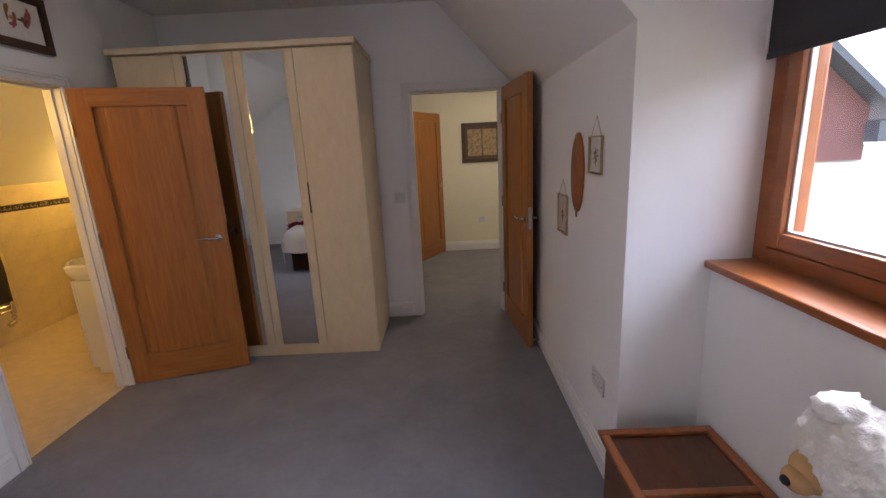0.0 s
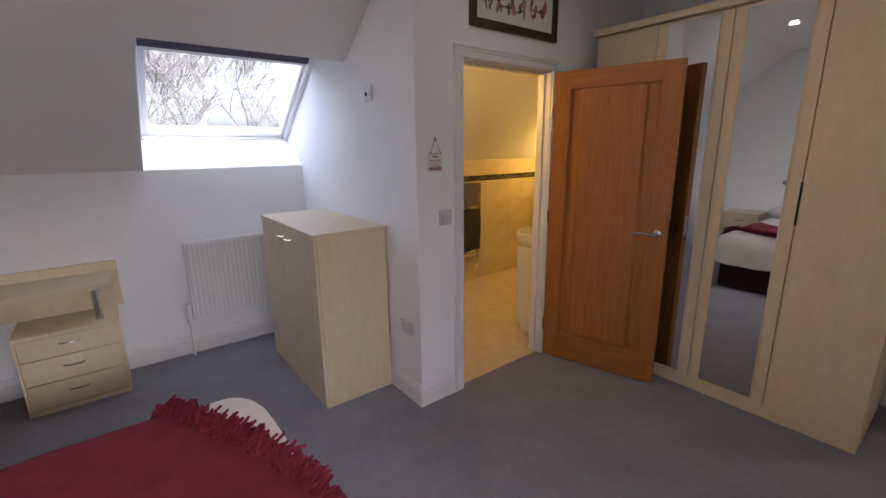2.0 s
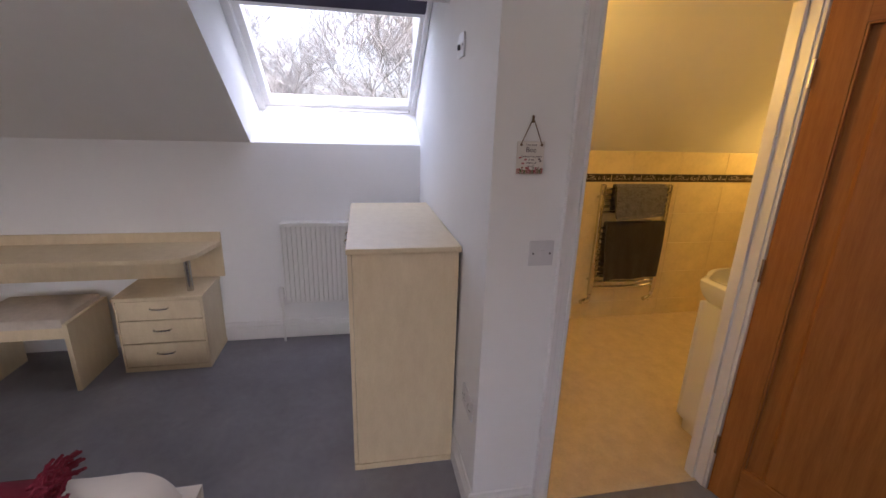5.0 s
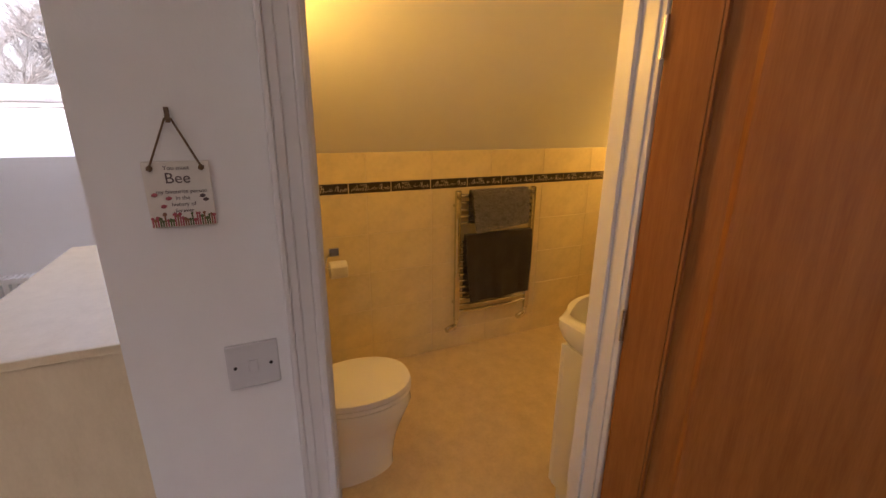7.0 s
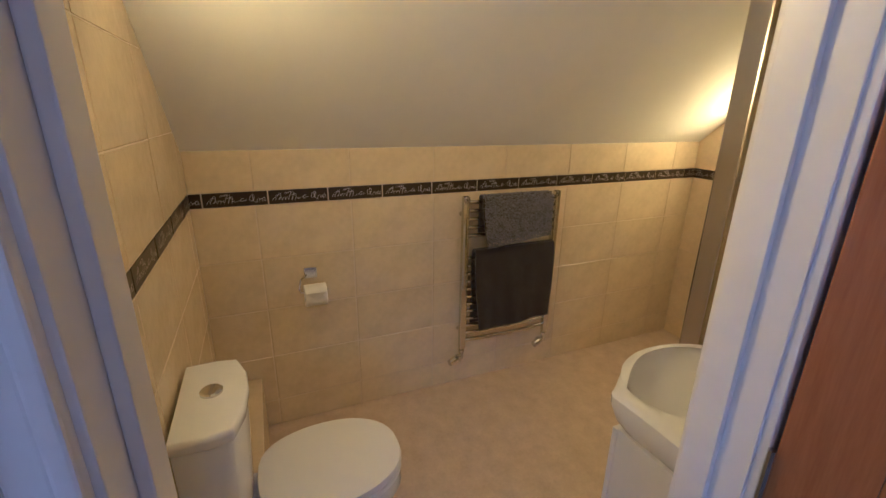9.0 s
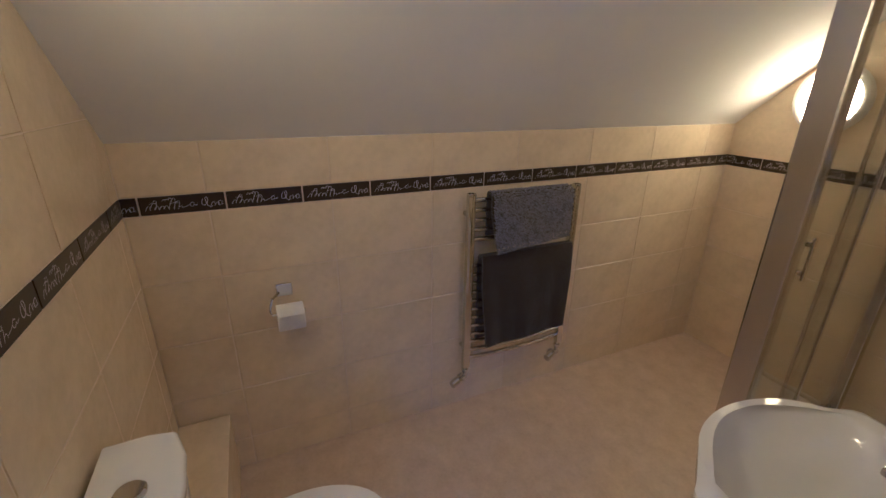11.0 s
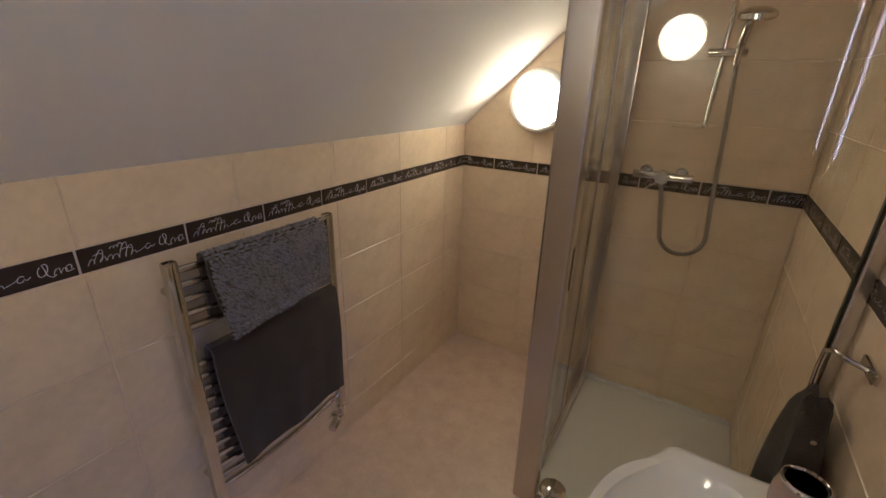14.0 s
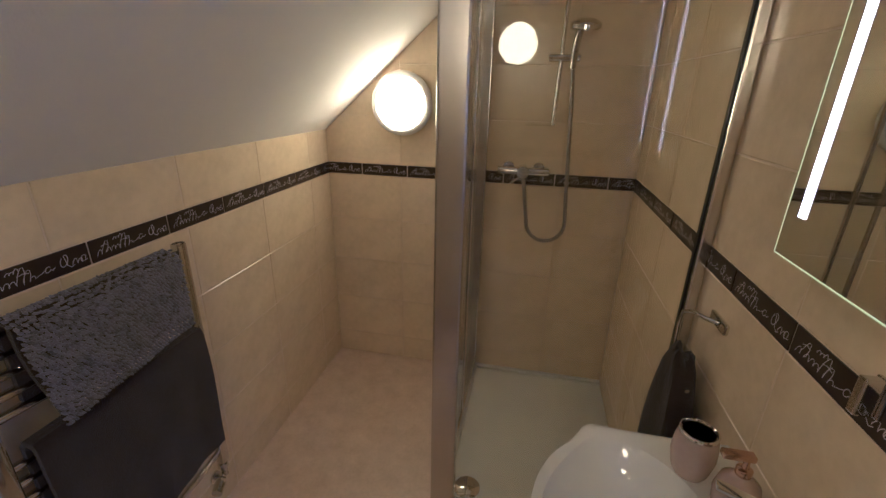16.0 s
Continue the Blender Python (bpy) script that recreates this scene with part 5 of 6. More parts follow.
part("flush_button", bm, CHROME, tl, "chrome dual flush button", smooth=True)


def oval(cy, ry, rx, z, taper=0.0, n=40):
    """An egg-shaped ring, flatter at the back."""
    out = []
    for k in range(n):
        a = 2 * math.pi * k / n
        s = math.sin(a)
        x = rx * math.copysign(abs(math.cos(a)) ** (0.85 if s > 0 else 0.62), math.cos(a))
        out.append((x * (1 - taper * s), cy + ry * s, z))
    return out


bm = bmesh.new()
loft(bm, [oval(0.34, 0.20, 0.105, 0.004), oval(0.34, 0.20, 0.10, 0.06), oval(0.36, 0.20, 0.10, 0.16), oval(0.38, 0.215, 0.13, 0.26), oval(0.405, 0.225, 0.175, 0.36), oval(0.40, 0.222, 0.182, 0.412)])
box(bm, -0.10, 0.10, 0.03, 0.25, 0.10, 0.40)
part("bowl", bm, CERAMIC, tl, smooth=True)
bm = bmesh.new()
loft(bm, [oval(0.402, 0.222, 0.180, 0.414), oval(0.402, 0.228, 0.186, 0.420), oval(0.402, 0.228, 0.186, 0.440)])
part("seat", bm, PLASTIC, tl, bevel=0.002, smooth=True)
bm = bmesh.new()
loft(bm, [oval(0.402, 0.226, 0.184, 0.442), oval(0.402, 0.229, 0.187, 0.449), oval(0.402, 0.224, 0.183, 0.466), oval(0.402, 0.17, 0.14, 0.473)])
part("lid", bm, PLASTIC, tl, smooth=True)
for x in (-0.07, 0.07):
    bm = bmesh.new()
    tube(bm, [(x - 0.02, 0.195, 0.415), (x + 0.02, 0.195, 0.415)], 0.012, 10)
    part("lid_hinge", bm, CHROME, tl)

# basin unit
bu = empty("vanity_unit", BATH_X, 3.150, 0, 0, "white gloss vanity cabinet under the basin", "cabinet")
boxpart("carcass", (-0.300, 0.0, -0.255, 0.255, 0.06, 0.735), PLASTIC, bu)
boxpart("plinth", (-0.270, 0.0, -0.250, 0.250, 0.004, 0.06), PLASTIC, bu)
for a, b in ((-0.255, -0.002), (0.002, 0.255)):
    dr = boxpart("door", (-0.320, -0.302, a, b, 0.065, 0.730), PLASTIC, bu, bevel=0.004)
    bow_handle(dr, (-0.320, -0.04 if b < 0.1 else 0.04, 0.55), "z", 0.10, (-1, 0, 0), CHROME)

bs_ = empty("wash_basin", BATH_X, 3.150, 0, 0, "white ceramic basin with curved front on the cabinet", "basin")


def basin_ring(grow, z, n=64):
    """The basin's plan: straight back at the wall, pointed corners, bowed front."""
    out = []
    for k in range(n):
        t_ = k / n
        if t_ < 0.25:       # back edge
            u = t_ / 0.25
            out.append((-0.002, -0.285 - grow + (0.57 + 2 * grow) * u, z))
        elif t_ < 0.38:     # side to the corner point
            u = (t_ - 0.25) / 0.13
            out.append((-0.002 - (0.318 + grow) * u, 0.285 + grow - 0.006 * math.sin(u * math.pi), z))
        elif t_ < 0.87:     # bowed front
            u = (t_ - 0.38) / 0.49
            y = 0.285 + grow - (0.57 + 2 * grow) * u
            e = abs(2 * u - 1)
            bow = 0.128 * (1 - e ** 2.2) ** 1.5
            out.append((-0.320 - grow - bow, y, z))
        else:
            u = (t_ - 0.87) / 0.13
            out.append((-0.320 - grow + (0.318 + grow) * u, -0.285 - grow + 0.006 * math.sin(u * math.pi), z))
    return out


bm = bmesh.new()
outer = [basin_ring(-0.035, 0.738), basin_ring(-0.012, 0.775), basin_ring(0.0, 0.815), basin_ring(0.001, 0.842), basin_ring(-0.006, 0.850), basin_ring(-0.02, 0.853)]
rr = [[bm.verts.new(p) for p in r] for r in outer]
# the bowl's rings start opposite the back wall in the same order as the plan
inner = []
for sx, sy, z, off in ((0.176, 0.238, 0.851, 0), (0.168, 0.228, 0.842, 0), (0.155, 0.212, 0.815, 0), (0.140, 0.192, 0.790, 0.004), (0.118, 0.160, 0.769, 0.012), (0.090, 0.115, 0.756, 0.034), (0.060, 0.07, 0.749, 0.054), (0.036, 0.036, 0.746, 0.064), (0.022, 0.022, 0.744, 0.064)):
    ring = []
    for k, p in enumerate(outer[-1]):
        a = math.atan2(p[1], p[0] + 0.272)
        ring.append((-0.272 + off + sx * math.cos(a), sy * math.sin(a), z))
    inner.append(ring)
rr += [[bm.verts.new(p) for p in r] for r in inner]
for a, b in zip(rr, rr[1:]):
    for k in range(64):
        bm.faces.new((a[k], a[(k + 1) % 64], b[(k + 1) % 64], b[k]))
bm.faces.new(rr[0][::-1])
bm.faces.new(rr[-1])
part("bowl", bm, CERAMIC, bs_, smooth=True)
bm = bmesh.new()
lathe(bm, [(0.034, 0.746), (0.036, 0.7495), (0.032, 0.7515), (0.027, 0.7505), (0.025, 0.746)], 28, (-0.208, 0, 0))
part("waste_ring", bm, CHROME, bs_, smooth=True)
# a solid dark disc gives the shade of the gap round the plug
bm = bmesh.new()
lathe(bm, [(0.0, 0.7455), (0.0265, 0.7455), (0.0265, 0.7480), (0.0, 0.7480)], 24, (-0.208, 0, 0))
part("waste_hole", bm, DARKM, bs_, "dark disc standing for the shaded waste opening")
bm = bmesh.new()
lathe(bm, [(0.0, 0.7478), (0.015, 0.7478), (0.015, 0.754), (0.0, 0.757)], 20, (-0.208, 0, 0))
part("waste_plug", bm, CHROME, bs_, smooth=True)
boxpart("overflow", (-0.127, -0.125, -0.018, 0.018, 0.806, 0.813), DARKM, bs_, bevel=0)

tp = empty("basin_tap", BATH_X - 0.070, 3.145, 0.852, -15, "chrome single-lever mixer tap on the basin", "tap")
bm = bmesh.new()
lathe(bm, [(0.0, 0.0), (0.026, 0.0), (0.026, 0.005), (0.023, 0.010), (0.022, 0.10), (0.020, 0.112), (0.0, 0.114)], 24)
part("body", bm, CHROME, tp, smooth=True)
bm = bmesh.new()
box(bm, -0.112, 0.0, -0.014, 0.014, 0.066, 0.086)
for v in bm.verts:
    if v.co.x < -0.1:
        v.co.z -= 0.016
part("spout", bm, CHROME, tp, bevel=0.007, smooth=True)
bm = bmesh.new()
box(bm, -0.085, 0.018, -0.010, 0.010, 0.114, 0.124)
for v in bm.verts:
    if v.co.x < -0.08:
        v.co.z += 0.020
part("lever", bm, CHROME, tp, bevel=0.004, smooth=True)

cu_ = empty("tumbler", -2.416, 3.328, 0.853, 0, "pearly beige tumbler with a chrome rim", "tumbler")
bm = bmesh.new()
lathe(bm, [(0.0, 0.0), (0.030, 0.0), (0.036, 0.012), (0.043, 0.05), (0.042, 0.08), (0.036, 0.108), (0.033, 0.108), (0.037, 0.08), (0.036, 0.02), (0.0, 0.012)], 28)
part("cup", bm, PEARL, cu_, smooth=True)
bm = bmesh.new()
lathe(bm, [(0.037, 0.104), (0.0375, 0.109), (0.034, 0.111), (0.032, 0.106)], 28)
part("rim", bm, CHROME, cu_, smooth=True)
# dark liner that puts the shade inside the cup into colour
bm = bmesh.new()
lathe(bm, [(0.0, 0.016), (0.0345, 0.022), (0.0358, 0.05), (0.0355, 0.08), (0.0315, 0.106)], 24)
part("inside", bm, DARKM, cu_)

sp = empty("soap_dispenser", -2.366, 3.245, 0.853, 0, "pearly beige soap dispenser with a copper pump", "soap dispenser")
bm = bmesh.new()
lathe(bm, [(0.0, 0.0), (0.030, 0.0), (0.037, 0.015), (0.040, 0.045), (0.034, 0.075), (0.018, 0.090), (0.014, 0.094), (0.0, 0.094)], 28)
part("bottle", bm, PEARL, sp, smooth=True)
bm = bmesh.new()
lathe(bm, [(0.0, 0.094), (0.014, 0.094), (0.014, 0.108), (0.006, 0.110), (0.005, 0.132), (0.0, 0.132)], 16)
box(bm, -0.045, 0.010, -0.009, 0.009, 0.130, 0.142)
part("pump", bm, COPPER, sp, "rose gold pump", bevel=0.002, smooth=True)

# towel ring with hand towel
rg = empty("towel_ring", BATH_X, 3.625, 1.07, 0, "chrome open towel ring on the tiled wall", "towel ring")
boxpart("wall_plate", (-0.012, 0.0, -0.060, 0.030, -0.014, 0.014), CHROME, rg, bevel=0.005)
bm = bmesh.new()
tube(bm, [(-0.010, -0.02, 0.0), (-0.035, -0.01, 0.004), (-0.055, 0.03, 0.002), (-0.060, 0.07, -0.02), (-0.058, 0.085, -0.07), (-0.056, 0.085, -0.16), (-0.055, 0.06, -0.185), (-0.054, -0.055, -0.190)],
     0.006, 10)
part("ring", bm, CHROME, rg, smooth=True)
bm = bmesh.new()
n = 26
rings = []
for i, (z, w, d) in enumerate(((0.952, 0.034, 0.016), (0.940, 0.050, 0.028), (0.915, 0.066, 0.034), (0.86, 0.084, 0.038), (0.79, 0.102, 0.042), (0.70, 0.118, 0.046), (0.60, 0.128, 0.048), (0.53, 0.130, 0.048))):
    rings.append([(BATH_X - 0.056 + d * math.sin(a) * (1 + 0.25 * math.sin(5 * a + i * 0.4)), 3.650 + w * math.cos(a), z + 0.014 * math.cos(3 * a)) for a in [2 * math.pi * k / n for k in range(n)]])
loft(bm, rings)
tagged(finish("hand_towel", bm, TOWEL, smooth=True), "dark charcoal hand towel hanging from the ring", "towel")

# chrome hook on the border by the mirror
hk = empty("robe_hook", BATH_X, 3.145, 1.215, 0, "chrome square robe hook on the border tiles", "hook")
boxpart("wall_plate", (-0.006, 0.0, -0.014, 0.014, -0.03, 0.03), CHROME, hk, bevel=0.002)
boxpart("peg", (-0.032, -0.006, -0.008, 0.008, -0.030, 0.030), CHROME, hk, bevel=0.003)

# lit mirror
mr = empty("lit_mirror", BATH_X, 3.173, 1.342, 0, "frameless lit bathroom mirror with two light strips", "mirror")
boxpart("body", (-0.052, -0.001, -0.175, 0.175, 0.010, 0.66), PLASTIC, mr, "white housing", bevel=0.002)
boxpart("glass", (-0.060, -0.0525, -0.205, 0.205, 0.0, 0.70), MIRROR, mr, bevel=0.001)
for d in ((-0.0605, -0.0521, -0.207, -0.205, 0.0, 0.70), (-0.0605, -0.0521, 0.205, 0.207, 0.0, 0.70), (-0.0605, -0.0521, -0.205, 0.205, -0.002, 0.0)):
    boxpart("glass_edge", d, EDGEGLASS, mr, "green glowing glass edge", bevel=0)
for y in (-0.165, 0.150):
    boxpart("light_strip", (-0.0618, -0.0602, y, y + 0.018, 0.075, 0.62), LEDGLOW, mr, "glowing frosted light strip", bevel=0)
bm = bmesh.new()
lathe(bm, [(0, 0), (0.007, 0), (0.005, 0.003), (0, 0.003)], 12)
bmesh.ops.transform(bm, matrix=Matrix.Translation((-0.026, -0.175, 0.13)) @ Matrix.Rotation(math.pi / 2, 4, "X"), verts=bm.verts[:])
part("screw", bm, CHROME, mr)

# ---- shower ----
SX, SY = -3.045, 3.785
tray = empty("shower_tray", 0, 0, 0, 0, "low white shower tray", "shower tray")
boxpart("base", (SX - 0.02, BATH_X - 0.001, SY - 0.02, BRIGHT - 0.001, 0.004, 0.022), TRAY, tray, bevel=0.004)
for d in ((SX - 0.02, SX + 0.03, SY - 0.02, BRIGHT - 0.001, 0.022, 0.042), (SX + 0.03, BATH_X - 0.001, SY - 0.02, SY + 0.03, 0.022, 0.042), (SX + 0.03, BATH_X - 0.001, BRIGHT - 0.03, BRIGHT - 0.001, 0.022, 0.040)):
    boxpart("rim", d, TRAY, tray, bevel=0.006)
bm = bmesh.new()
lathe(bm, [(0.0, 0.022), (0.056, 0.022), (0.056, 0.028), (0.045, 0.036), (0.0, 0.040)], 28, (-2.945, 3.885, 0))
part("waste_cover", bm, CHROME, tray, "chrome waste cover", smooth=True)

se = empty("shower_enclosure", 0, 0, 0, 0, "chrome framed glass shower enclosure with sliding side door", "shower enclosure")
ZT = 2.02
boxpart("corner_post", (SX - 0.030, SX + 0.062, SY - 0.028, SY + 0.030, 0.042, ZT), STEEL, se, bevel=0.008)
boxpart("wall_profile", (BATH_X - 0.034, BATH_X - 0.001, SY - 0.020, SY + 0.012, 0.042, ZT), STEEL, se, bevel=0.006)
boxpart("seal_strip", (BATH_X - 0.039, BATH_X - 0.034, SY - 0.012, SY + 0.006, 0.075, ZT - 0.003), DARKM, se, "dark glazing seal", bevel=0.002)
boxpart("wall_profile", (SX - 0.022, SX + 0.022, BRIGHT - 0.045, BRIGHT - 0.001, 0.042, ZT), STEEL, se, bevel=0.006)
for z0, z1 in ((0.042, 0.072), (ZT, ZT + 0.035)):
    boxpart("rail", (SX + 0.022, BATH_X - 0.040, SY - 0.016, SY + 0.010, z0, z1), STEEL, se, bevel=0.004)
    boxpart("rail", (SX - 0.020, SX + 0.018, SY + 0.050, BRIGHT - 0.045, z0, z1), STEEL, se, bevel=0.004)
for d in ((SX + 0.020, BATH_X - 0.038, SY - 0.006, SY, 0.072, ZT), (SX - 0.014, SX - 0.008, SY + 0.40, BRIGHT - 0.04, 0.072, ZT)):
    g = boxpart("glass_panel", d, SHOWERGLASS, se, bevel=0)
    g.visible_shadow = False
dr = boxpart("sliding_door", (SX + 0.006, SX + 0.012, SY + 0.055, SY + 0.50, 0.075, ZT - 0.003), SHOWERGLASS, se, "sliding glass door", bevel=0)
dr.visible_shadow = False
for y in (SY + 0.052, SY + 0.49):
    boxpart("door_edge", (SX + 0.002, SX + 0.016, y, y + 0.014, 0.075, ZT - 0.003), STEEL, dr, bevel=0.003)
boxpart("seal_strip", (SX - 0.018, SX - 0.004, SY + 0.40, SY + 0.412, 0.075, ZT - 0.003), STEEL, se, bevel=0.003)
bm = bmesh.new()
box(bm, SX + 0.040, SX + 0.050, SY + 0.112, SY + 0.130, 0.935, 1.095)
box(bm, SX + 0.012, SX + 0.040, SY + 0.114, SY + 0.128, 0.952, 0.970)
box(bm, SX + 0.012, SX + 0.040, SY + 0.114, SY + 0.128, 1.060, 1.078)
part("handle", bm, CHROME, dr, "chrome bar handle", bevel=0.003)

sh = empty("shower_mixer", -2.838, BRIGHT, 1.231, 0, "chrome bar shower mixer with riser rail and hose", "shower")
bm = bmesh.new()
tube(bm, [(-0.125, -0.050, 0), (0.125, -0.050, 0)], 0.019, 16)
part("mixer_bar", bm, CHROME, sh, smooth=True)
for x in (-0.075, 0.075):
    bm = bmesh.new()
    tube(bm, [(x, 0, 0.012), (x, -0.05, 0.006)], 0.014, 12)
    tube(bm, [(x, -0.002, 0.012), (x, -0.010, 0.012)], 0.028, 16)
    part("wall_elbow", bm, CHROME, sh, smooth=True)
bm = bmesh.new()
tube(bm, [(0.0, -0.045, 0.0), (0.0, -0.098, 0.0)], [0.032, 0.030], 20)
part("control_knob", bm, CHROME, sh, smooth=True)
bm = bmesh.new()
tube(bm, [(-0.005, -0.09, -0.015), (-0.060, -0.105, -0.055)], 0.005, 8)
part("control_lever", bm, CHROME, sh, smooth=True)
RXL = 0.132
bm = bmesh.new()
tube(bm, [(RXL - 0.012, -0.055, 0.225), (RXL, -0.055, 0.86)], 0.0095, 12)
part("riser_rail", bm, CHROME, sh, smooth=True)
bm = bmesh.new()
tube(bm, [(RXL - 0.012, 0, 0.24), (RXL - 0.012, -0.06, 0.24)], 0.011, 10)
tube(bm, [(RXL, 0, 0.84), (RXL, -0.06, 0.84)], 0.011, 10)
part("rail_bracket", bm, CHROME, sh, smooth=True)
boxpart("soap_shelf", (RXL - 0.135, RXL - 0.010, -0.10, -0.02, 0.222, 0.228), CLEAR, sh, bevel=0.001)
bm = bmesh.new()
tube(bm, [(RXL - 0.060, -0.065, 0.515), (RXL + 0.075, -0.065, 0.515)], 0.016, 14)
tube(bm, [(RXL + 0.045, -0.055, 0.50), (RXL + 0.045, -0.105, 0.545)], 0.014, 12)
part("slider", bm, CHROME, sh, smooth=True)
bm = bmesh.new()
tube(bm, [(RXL + 0.045, -0.085, 0.47), (RXL + 0.048, -0.100, 0.56), (RXL + 0.055, -0.125, 0.615), (RXL + 0.062, -0.150, 0.640)], [0.012, 0.014, 0.016, 0.022], 12)
bmh = bmesh.new()
lathe(bmh, [(0.0, 0.032), (0.034, 0.029), (0.060, 0.015), (0.063, 0.0), (0.057, -0.008), (0.0, -0.008)], 28)
bmesh.ops.transform(bmh, matrix=Matrix.Translation((RXL + 0.072, -0.185, 0.625)) @ Matrix.Rotation(0.25, 4, "X"), verts=bmh.verts[:])
part("spray_head", bmh, CHROME, sh, smooth=True)
part("spray_handle", bm, CHROME, sh, smooth=True)
bm = bmesh.new()
pts = []
for k in range(41):
    u = k / 40
    if u < 0.5:
        a = u / 0.5
        pts.append((0.004 + 0.033 * a, -0.075, -0.03 - 0.22 * a))
    else:
        break
for k in range(1, 17):
    a = math.pi * k / 16
    pts.append((0.132 - 0.095 * math.cos(a), -0.075, -0.25 - 0.096 * math.sin(a)))
pts += [(0.216, -0.078, -0.1), (0.204, -0.080, 0.1), (0.192, -0.082, 0.3), (0.178, -0.085, 0.48)]
tube(bm, pts, 0.0095, 10)
part("hose", bm, HOSE, sh, "ribbed metal shower hose", smooth=True)

# ---- wall tiles ----
def tile_mesh(name, w, h, th):
    bm = bmesh.new()
    b = 0.0025
    a = [bm.verts.new(c) for c in ((0, 0, 0), (w, 0, 0), (w, 0, h), (0, 0, h))]
    f = [bm.verts.new(c) for c in ((b, -th, b), (w - b, -th, b), (w - b, -th, h - b), (b, -th, h - b))]
    m_ = [bm.verts.new(c) for c in ((0, -th + b, 0), (w, -th + b, 0), (w, -th + b, h), (0, -th + b, h))]
    bm.faces.new(f)
    for i in range(4):
        j = (i + 1) % 4
        bm.faces.new((a[i], a[j], m_[j], m_[i]))
        bm.faces.new((m_[i], m_[j], f[j], f[i]))
    bmesh.ops.recalc_face_normals(bm, faces=bm.faces[:])
    me = bpy.data.meshes.new(name)
    bm.to_mesh(me)
    bm.free()
    me.materials.append(TILE)
    return me


TILES = {}
GAP = 0.003
ROWS_Z = [(0.004, 0.150), (0.150, 0.401), (0.401, 0.652), (0.652, 0.903), (0.903, 1.154), (1.217, 1.468), (1.468, 1.719), (1.719, 1.970), (1.970, 2.221), (2.221, 2.42)]


def clip_poly(pts, a, b, c):
    """Keep the side a*x + b*z <= c of a polygon of (x, z)."""
    out = []
    for i in range(len(pts)):
        p, q = pts[i], pts[(i + 1) % len(pts)]
        dp, dq = a * p[0] + b * p[1] - c, a * q[0] + b * q[1] - c
        if dp <= 0:
            out.append(p)
        if dp * dq < 0:
            t_ = dp / (dp - dq)
            out.append((p[0] + t_ * (q[0] - p[0]), p[1] + t_ * (q[1] - p[1])))
    return out


def tile_wall(wall_name, m, joints, roof=None, zmax=9.0):
    """Tiles on a wall; local x along it, z up, facing -y. roof: the sloping limit a*x + b*z <= c."""
    wall = bpy.data.objects[wall_name]
    for z0, z1 in ROWS_Z:
        if z0 >= zmax:
            continue
        for x0, x1 in zip(joints, joints[1:]):
            poly = [(x0 + GAP / 2, z0 + GAP / 2), (x1 - GAP / 2, z0 + GAP / 2), (x1 - GAP / 2, min(z1, zmax) - GAP / 2), (x0 + GAP / 2, min(z1, zmax) - GAP / 2)]
            full = True
            if roof:
                cut = clip_poly(poly, *roof)
                full = len(cut) == 4 and cut == poly
                poly = cut
            if len(poly) < 3:
                continue
            if full:
                key = (round(x1 - x0, 4), round(min(z1, zmax) - z0, 4))
                if key not in TILES:
                    TILES[key] = tile_mesh("tile", key[0] - GAP, key[1] - GAP, 0.012)
                ob = new("tile", TILES[key])
                ob.matrix_world = m @ Matrix.Translation((poly[0][0], 0.012, poly[0][1]))
            else:
                bm = bmesh.new()
                a = [bm.verts.new((x, 0.012, z)) for x, z in poly]
                b = [bm.verts.new((x, 0.0, z)) for x, z in poly]
                bm.faces.new(a), bm.faces.new(b[::-1])
                for i in range(len(poly)):
                    j = (i + 1) % len(poly)
                    bm.faces.new((a[i], a[j], b[j], b[i]))
                ob = finish("tile", bm, TILE)
                ob.matrix_world = m
            ob.parent = wall


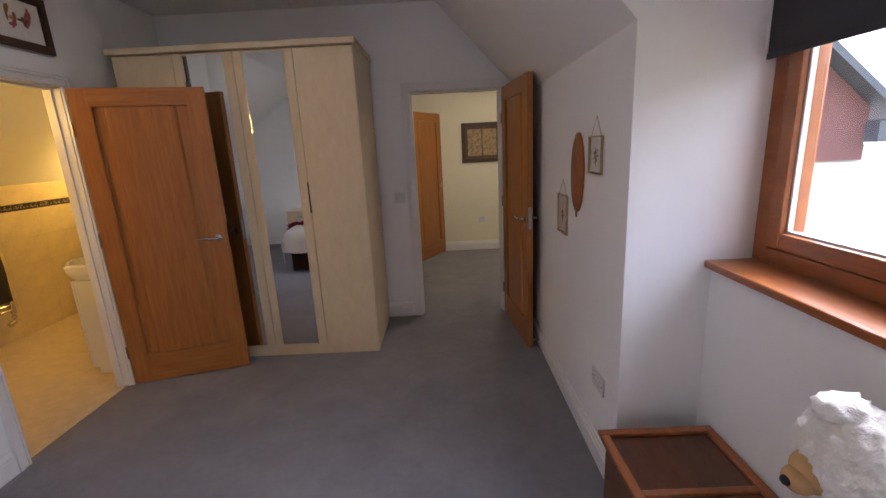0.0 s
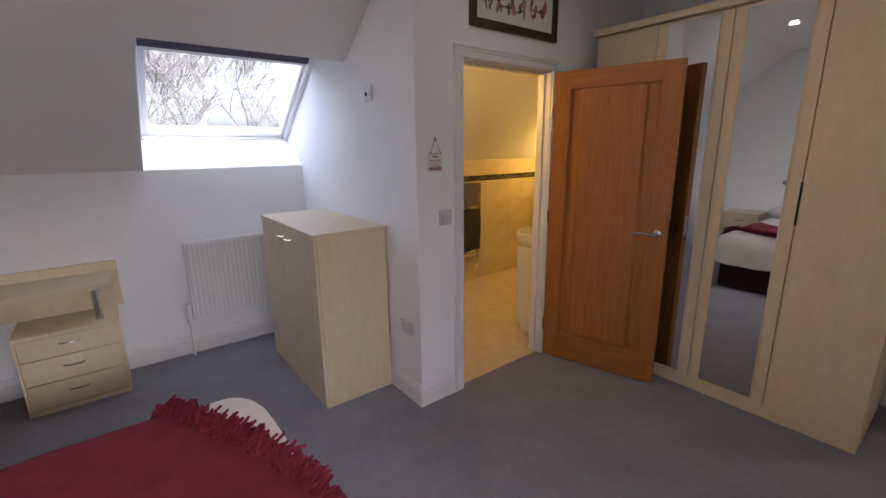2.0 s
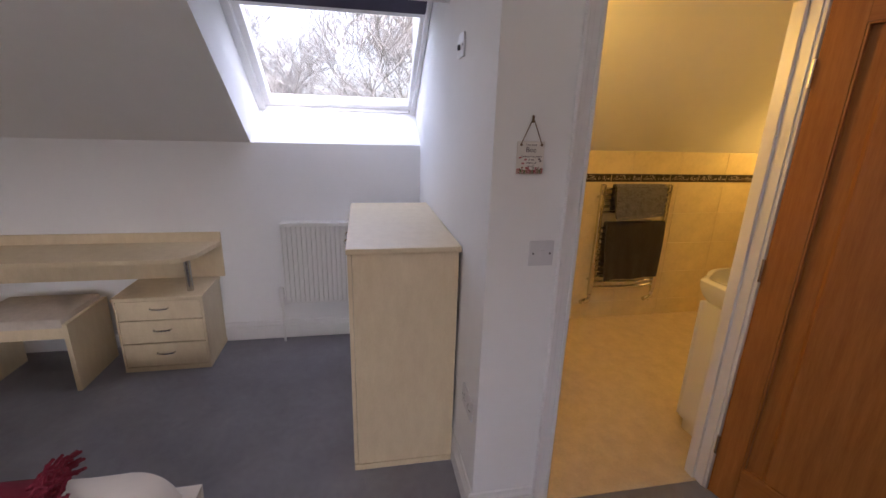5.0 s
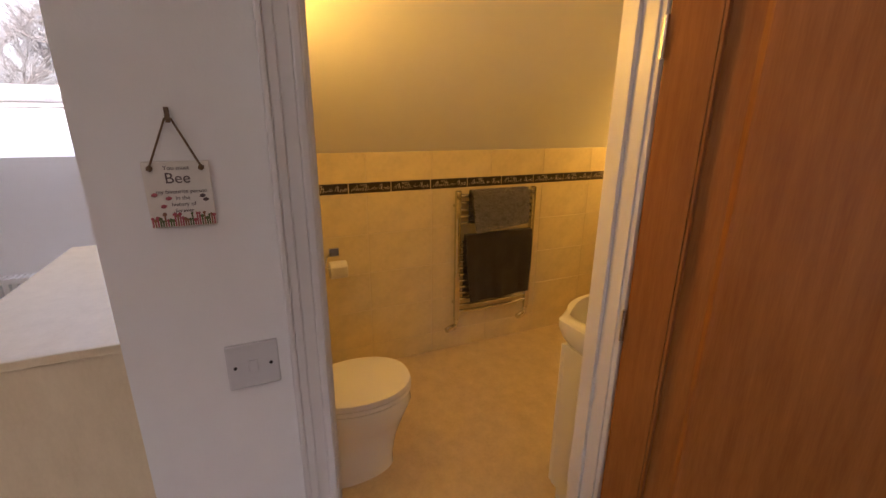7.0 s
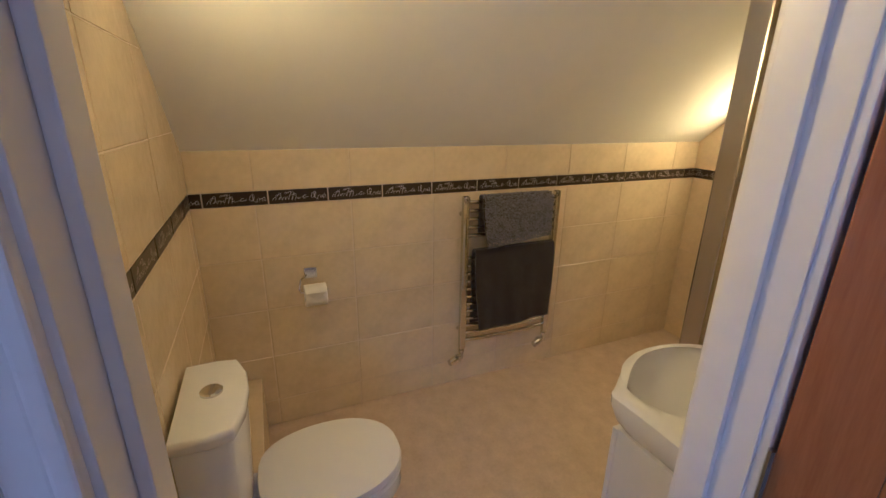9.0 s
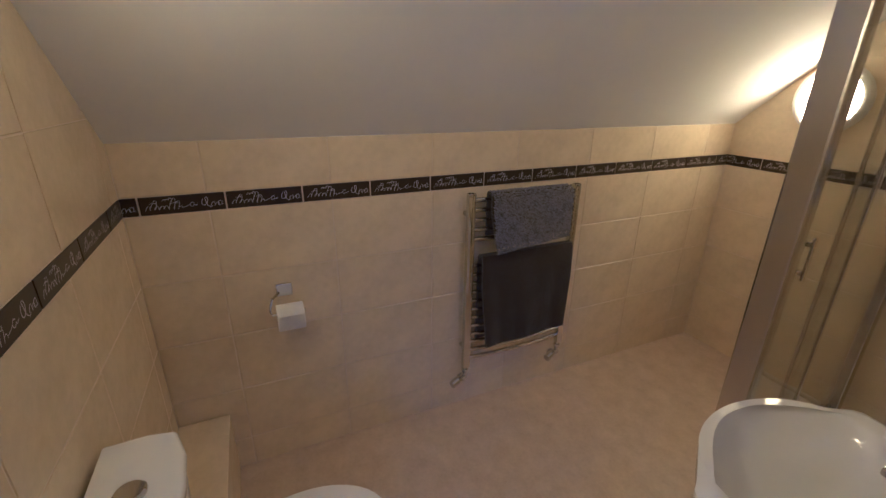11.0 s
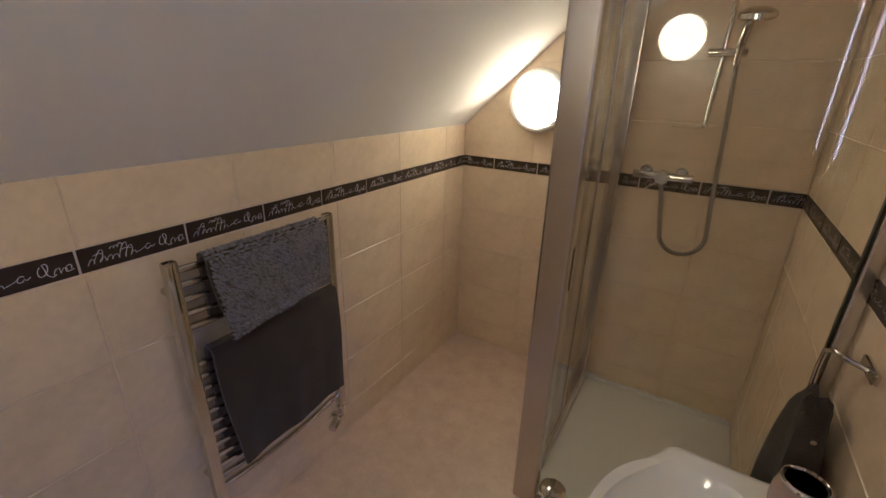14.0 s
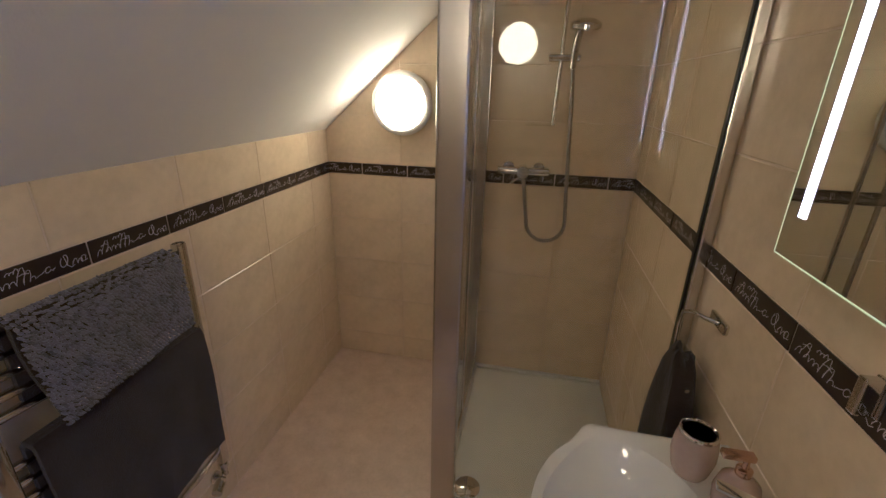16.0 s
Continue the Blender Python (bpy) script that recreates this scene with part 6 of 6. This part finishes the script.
def script_mesh(width):
    """One border tile: dark slab with pale handwriting-like loops."""
    rnd = random.Random(17)
    bm = bmesh.new()
    w, h, th = width - GAP - 0.003, 0.060, 0.013
    box(bm, 0, w, -th, 0, 0, h)
    for f in bm.faces:
        f.material_index = 0

    def stroke(pts, r=0.0015):
        left, right = [], []
        for i, p in enumerate(pts):
            a, b = pts[max(i - 1, 0)], pts[min(i + 1, len(pts) - 1)]
            dx, dz = b[0] - a[0], b[1] - a[1]
            l = math.hypot(dx, dz) or 1
            nx, nz = -dz / l * r, dx / l * r
            left.append(bm.verts.new((p[0] + nx, -th - 0.0006, p[1] + nz)))
            right.append(bm.verts.new((p[0] - nx, -th - 0.0006, p[1] - nz)))
        for i in range(len(pts) - 1):
            f = bm.faces.new((left[i], left[i + 1], right[i + 1], right[i]))
            f.material_index = 1

    # a running hand: slanted letters of uneven height, a short word, a tall looped capital
    def word(x, z, heights, step, lean):
        pts = []
        for hl_ in heights:
            tall = hl_ > 0.022
            for k in range(7):
                a = 2 * math.pi * k / 7
                zz = (0.5 - 0.5 * math.cos(a)) * hl_
                pts.append((x + step * k / 7 + lean * zz - (0.0045 if tall else 0.0025) * math.sin(a) + rnd.uniform(-0.0008, 0.0008), z + zz + rnd.uniform(-0.0008, 0.0008)))
            x += step * rnd.uniform(0.85, 1.25)
            z += rnd.uniform(-0.0012, 0.0012)
        stroke([(p_[0], min(max(p_[1], 0.004), 0.056)) for p_ in pts if 0.004 < p_[0] < w - 0.004], 0.0008)

    def loop(cx, cz, rx, rz, a0, a1, lean=0.3, n=14):
        pts = []
        for k in range(n + 1):
            a = a0 + (a1 - a0) * k / n
            pts.append((cx + rx * math.cos(a) + lean * rz * math.sin(a), cz + rz * math.sin(a)))
        return pts

    # a long word, a short one and a capital with two small letters, as a running hand
    word(0.014, 0.014, (0.016, 0.034, 0.012, 0.013, 0.011), 0.0125, 0.35)
    stroke([(0.028, 0.036), (0.040, 0.040), (0.050, 0.037)], 0.0008)
    word(0.082, 0.014, (0.040, 0.030, 0.012), 0.0115, 0.35)
    stroke([(0.086, 0.034), (0.098, 0.037), (0.112, 0.034)], 0.0008)
    word(0.066, 0.043, (0.007, 0.006, 0.010), 0.008, 0.3)
    stroke([(0.124, 0.018), (0.136, 0.022), (0.144, 0.026)], 0.0008)
    stroke(loop(0.151, 0.026, 0.006, 0.007, 0.6, 6.2) + [(0.160, 0.021), (0.168, 0.026)], 0.0009)
    stroke(loop(0.190, 0.033, 0.009, 0.014, 2.4, 8.2) + [(0.196, 0.019), (0.204, 0.012), (0.212, 0.016)], 0.0010)
    word(0.208, 0.017, (0.013, 0.012), 0.0105, 0.3)
    stroke(loop(0.236, 0.024, 0.006, 0.008, -0.4, 4.6) + [(0.246, 0.019)], 0.0009)
    me = bpy.data.meshes.new("border_tile")
    bm.to_mesh(me)
    bm.free()
    me.materials.append(BORDER)
    me.materials.append(SCRIPT)
    return me


SCRIPTED = script_mesh(0.2575)


def border(wall_name, m, x0, x1, first):
    """A run of border tiles from x0 to x1, with a joint at first."""
    wall = bpy.data.objects[wall_name]
    P = 0.2575
    a = first - P * math.ceil((first - x0) / P)
    while a < x1 - 1e-4:
        lo, hi = max(a, x0), min(a + P, x1)
        if hi - lo > P - 1e-4:
            ob = new("border_tile", SCRIPTED)
            ob.matrix_world = m @ Matrix.Translation((lo + GAP / 2, 0.012, 1.1555))
        elif hi - lo > 0.01:
            bm = bmesh.new()
            bm.from_mesh(SCRIPTED)
            sh0 = lo - a
            geom = bm.verts[:] + bm.edges[:] + bm.faces[:]
            if sh0 > 1e-4:
                bmesh.ops.bisect_plane(bm, geom=geom, plane_co=(sh0, 0, 0), plane_no=(-1, 0, 0), clear_outer=True)
            else:
                bmesh.ops.bisect_plane(bm, geom=geom, plane_co=(hi - a - GAP, 0, 0), plane_no=(1, 0, 0), clear_outer=True)
            bmesh.ops.translate(bm, verts=bm.verts[:], vec=(a + GAP / 2, 0.012, 1.1555))
            ob = finish("border_tile", bm, [BORDER, SCRIPT])
            ob.matrix_world = m
        else:
            a += P
            continue
        ob.parent = wall
        a += P


def joints(lo, hi, first, pitch):
    a = first - pitch * math.floor((first - lo) / pitch)
    out = [lo]
    while a < hi - 0.02:
        if a > lo + 0.02:
            out.append(a)
        a += pitch
    return out + [hi]


M_FAR = pose(BFAR, 0, 0, 0, 0, 90)        # local x = world y
M_END = pose(0, BRIGHT, 0)                # local x = world x
M_LEFT = pose(0, BLEFT, 0, 0, 0, 180)     # local x = -world x
M_RIGHT = pose(BATH_X, 0, 0, 0, 0, -90)   # local x = -world y
tile_wall("wall_bath_far", M_FAR, joints(BLEFT, BRIGHT, 2.03, 0.419), None, 1.392)
tile_wall("wall_bath_end", M_END, joints(BFAR, BATH_X, -3.485, 0.419), (-BSL, 1.0, 1.388 - BSL * BFAR))
tile_wall("wall_bath_left", M_LEFT, joints(-BATH_X, -BFAR, 3.40, 0.419), (BSL, 1.0, 1.388 - BSL * BFAR))
tile_wall("wall_bath_right", M_RIGHT, joints(-BRIGHT, -(DX1 + 0.09), -3.36, 0.419))
border("wall_bath_far", M_FAR, BLEFT, BRIGHT, 2.087)
border("wall_bath_end", M_END, BFAR, BATH_X, -2.934)
border("wall_bath_left", M_LEFT, -BATH_X, -BFAR, 3.5)
border("wall_bath_right", M_RIGHT, -BRIGHT, -(DX1 + 0.09), -3.35)
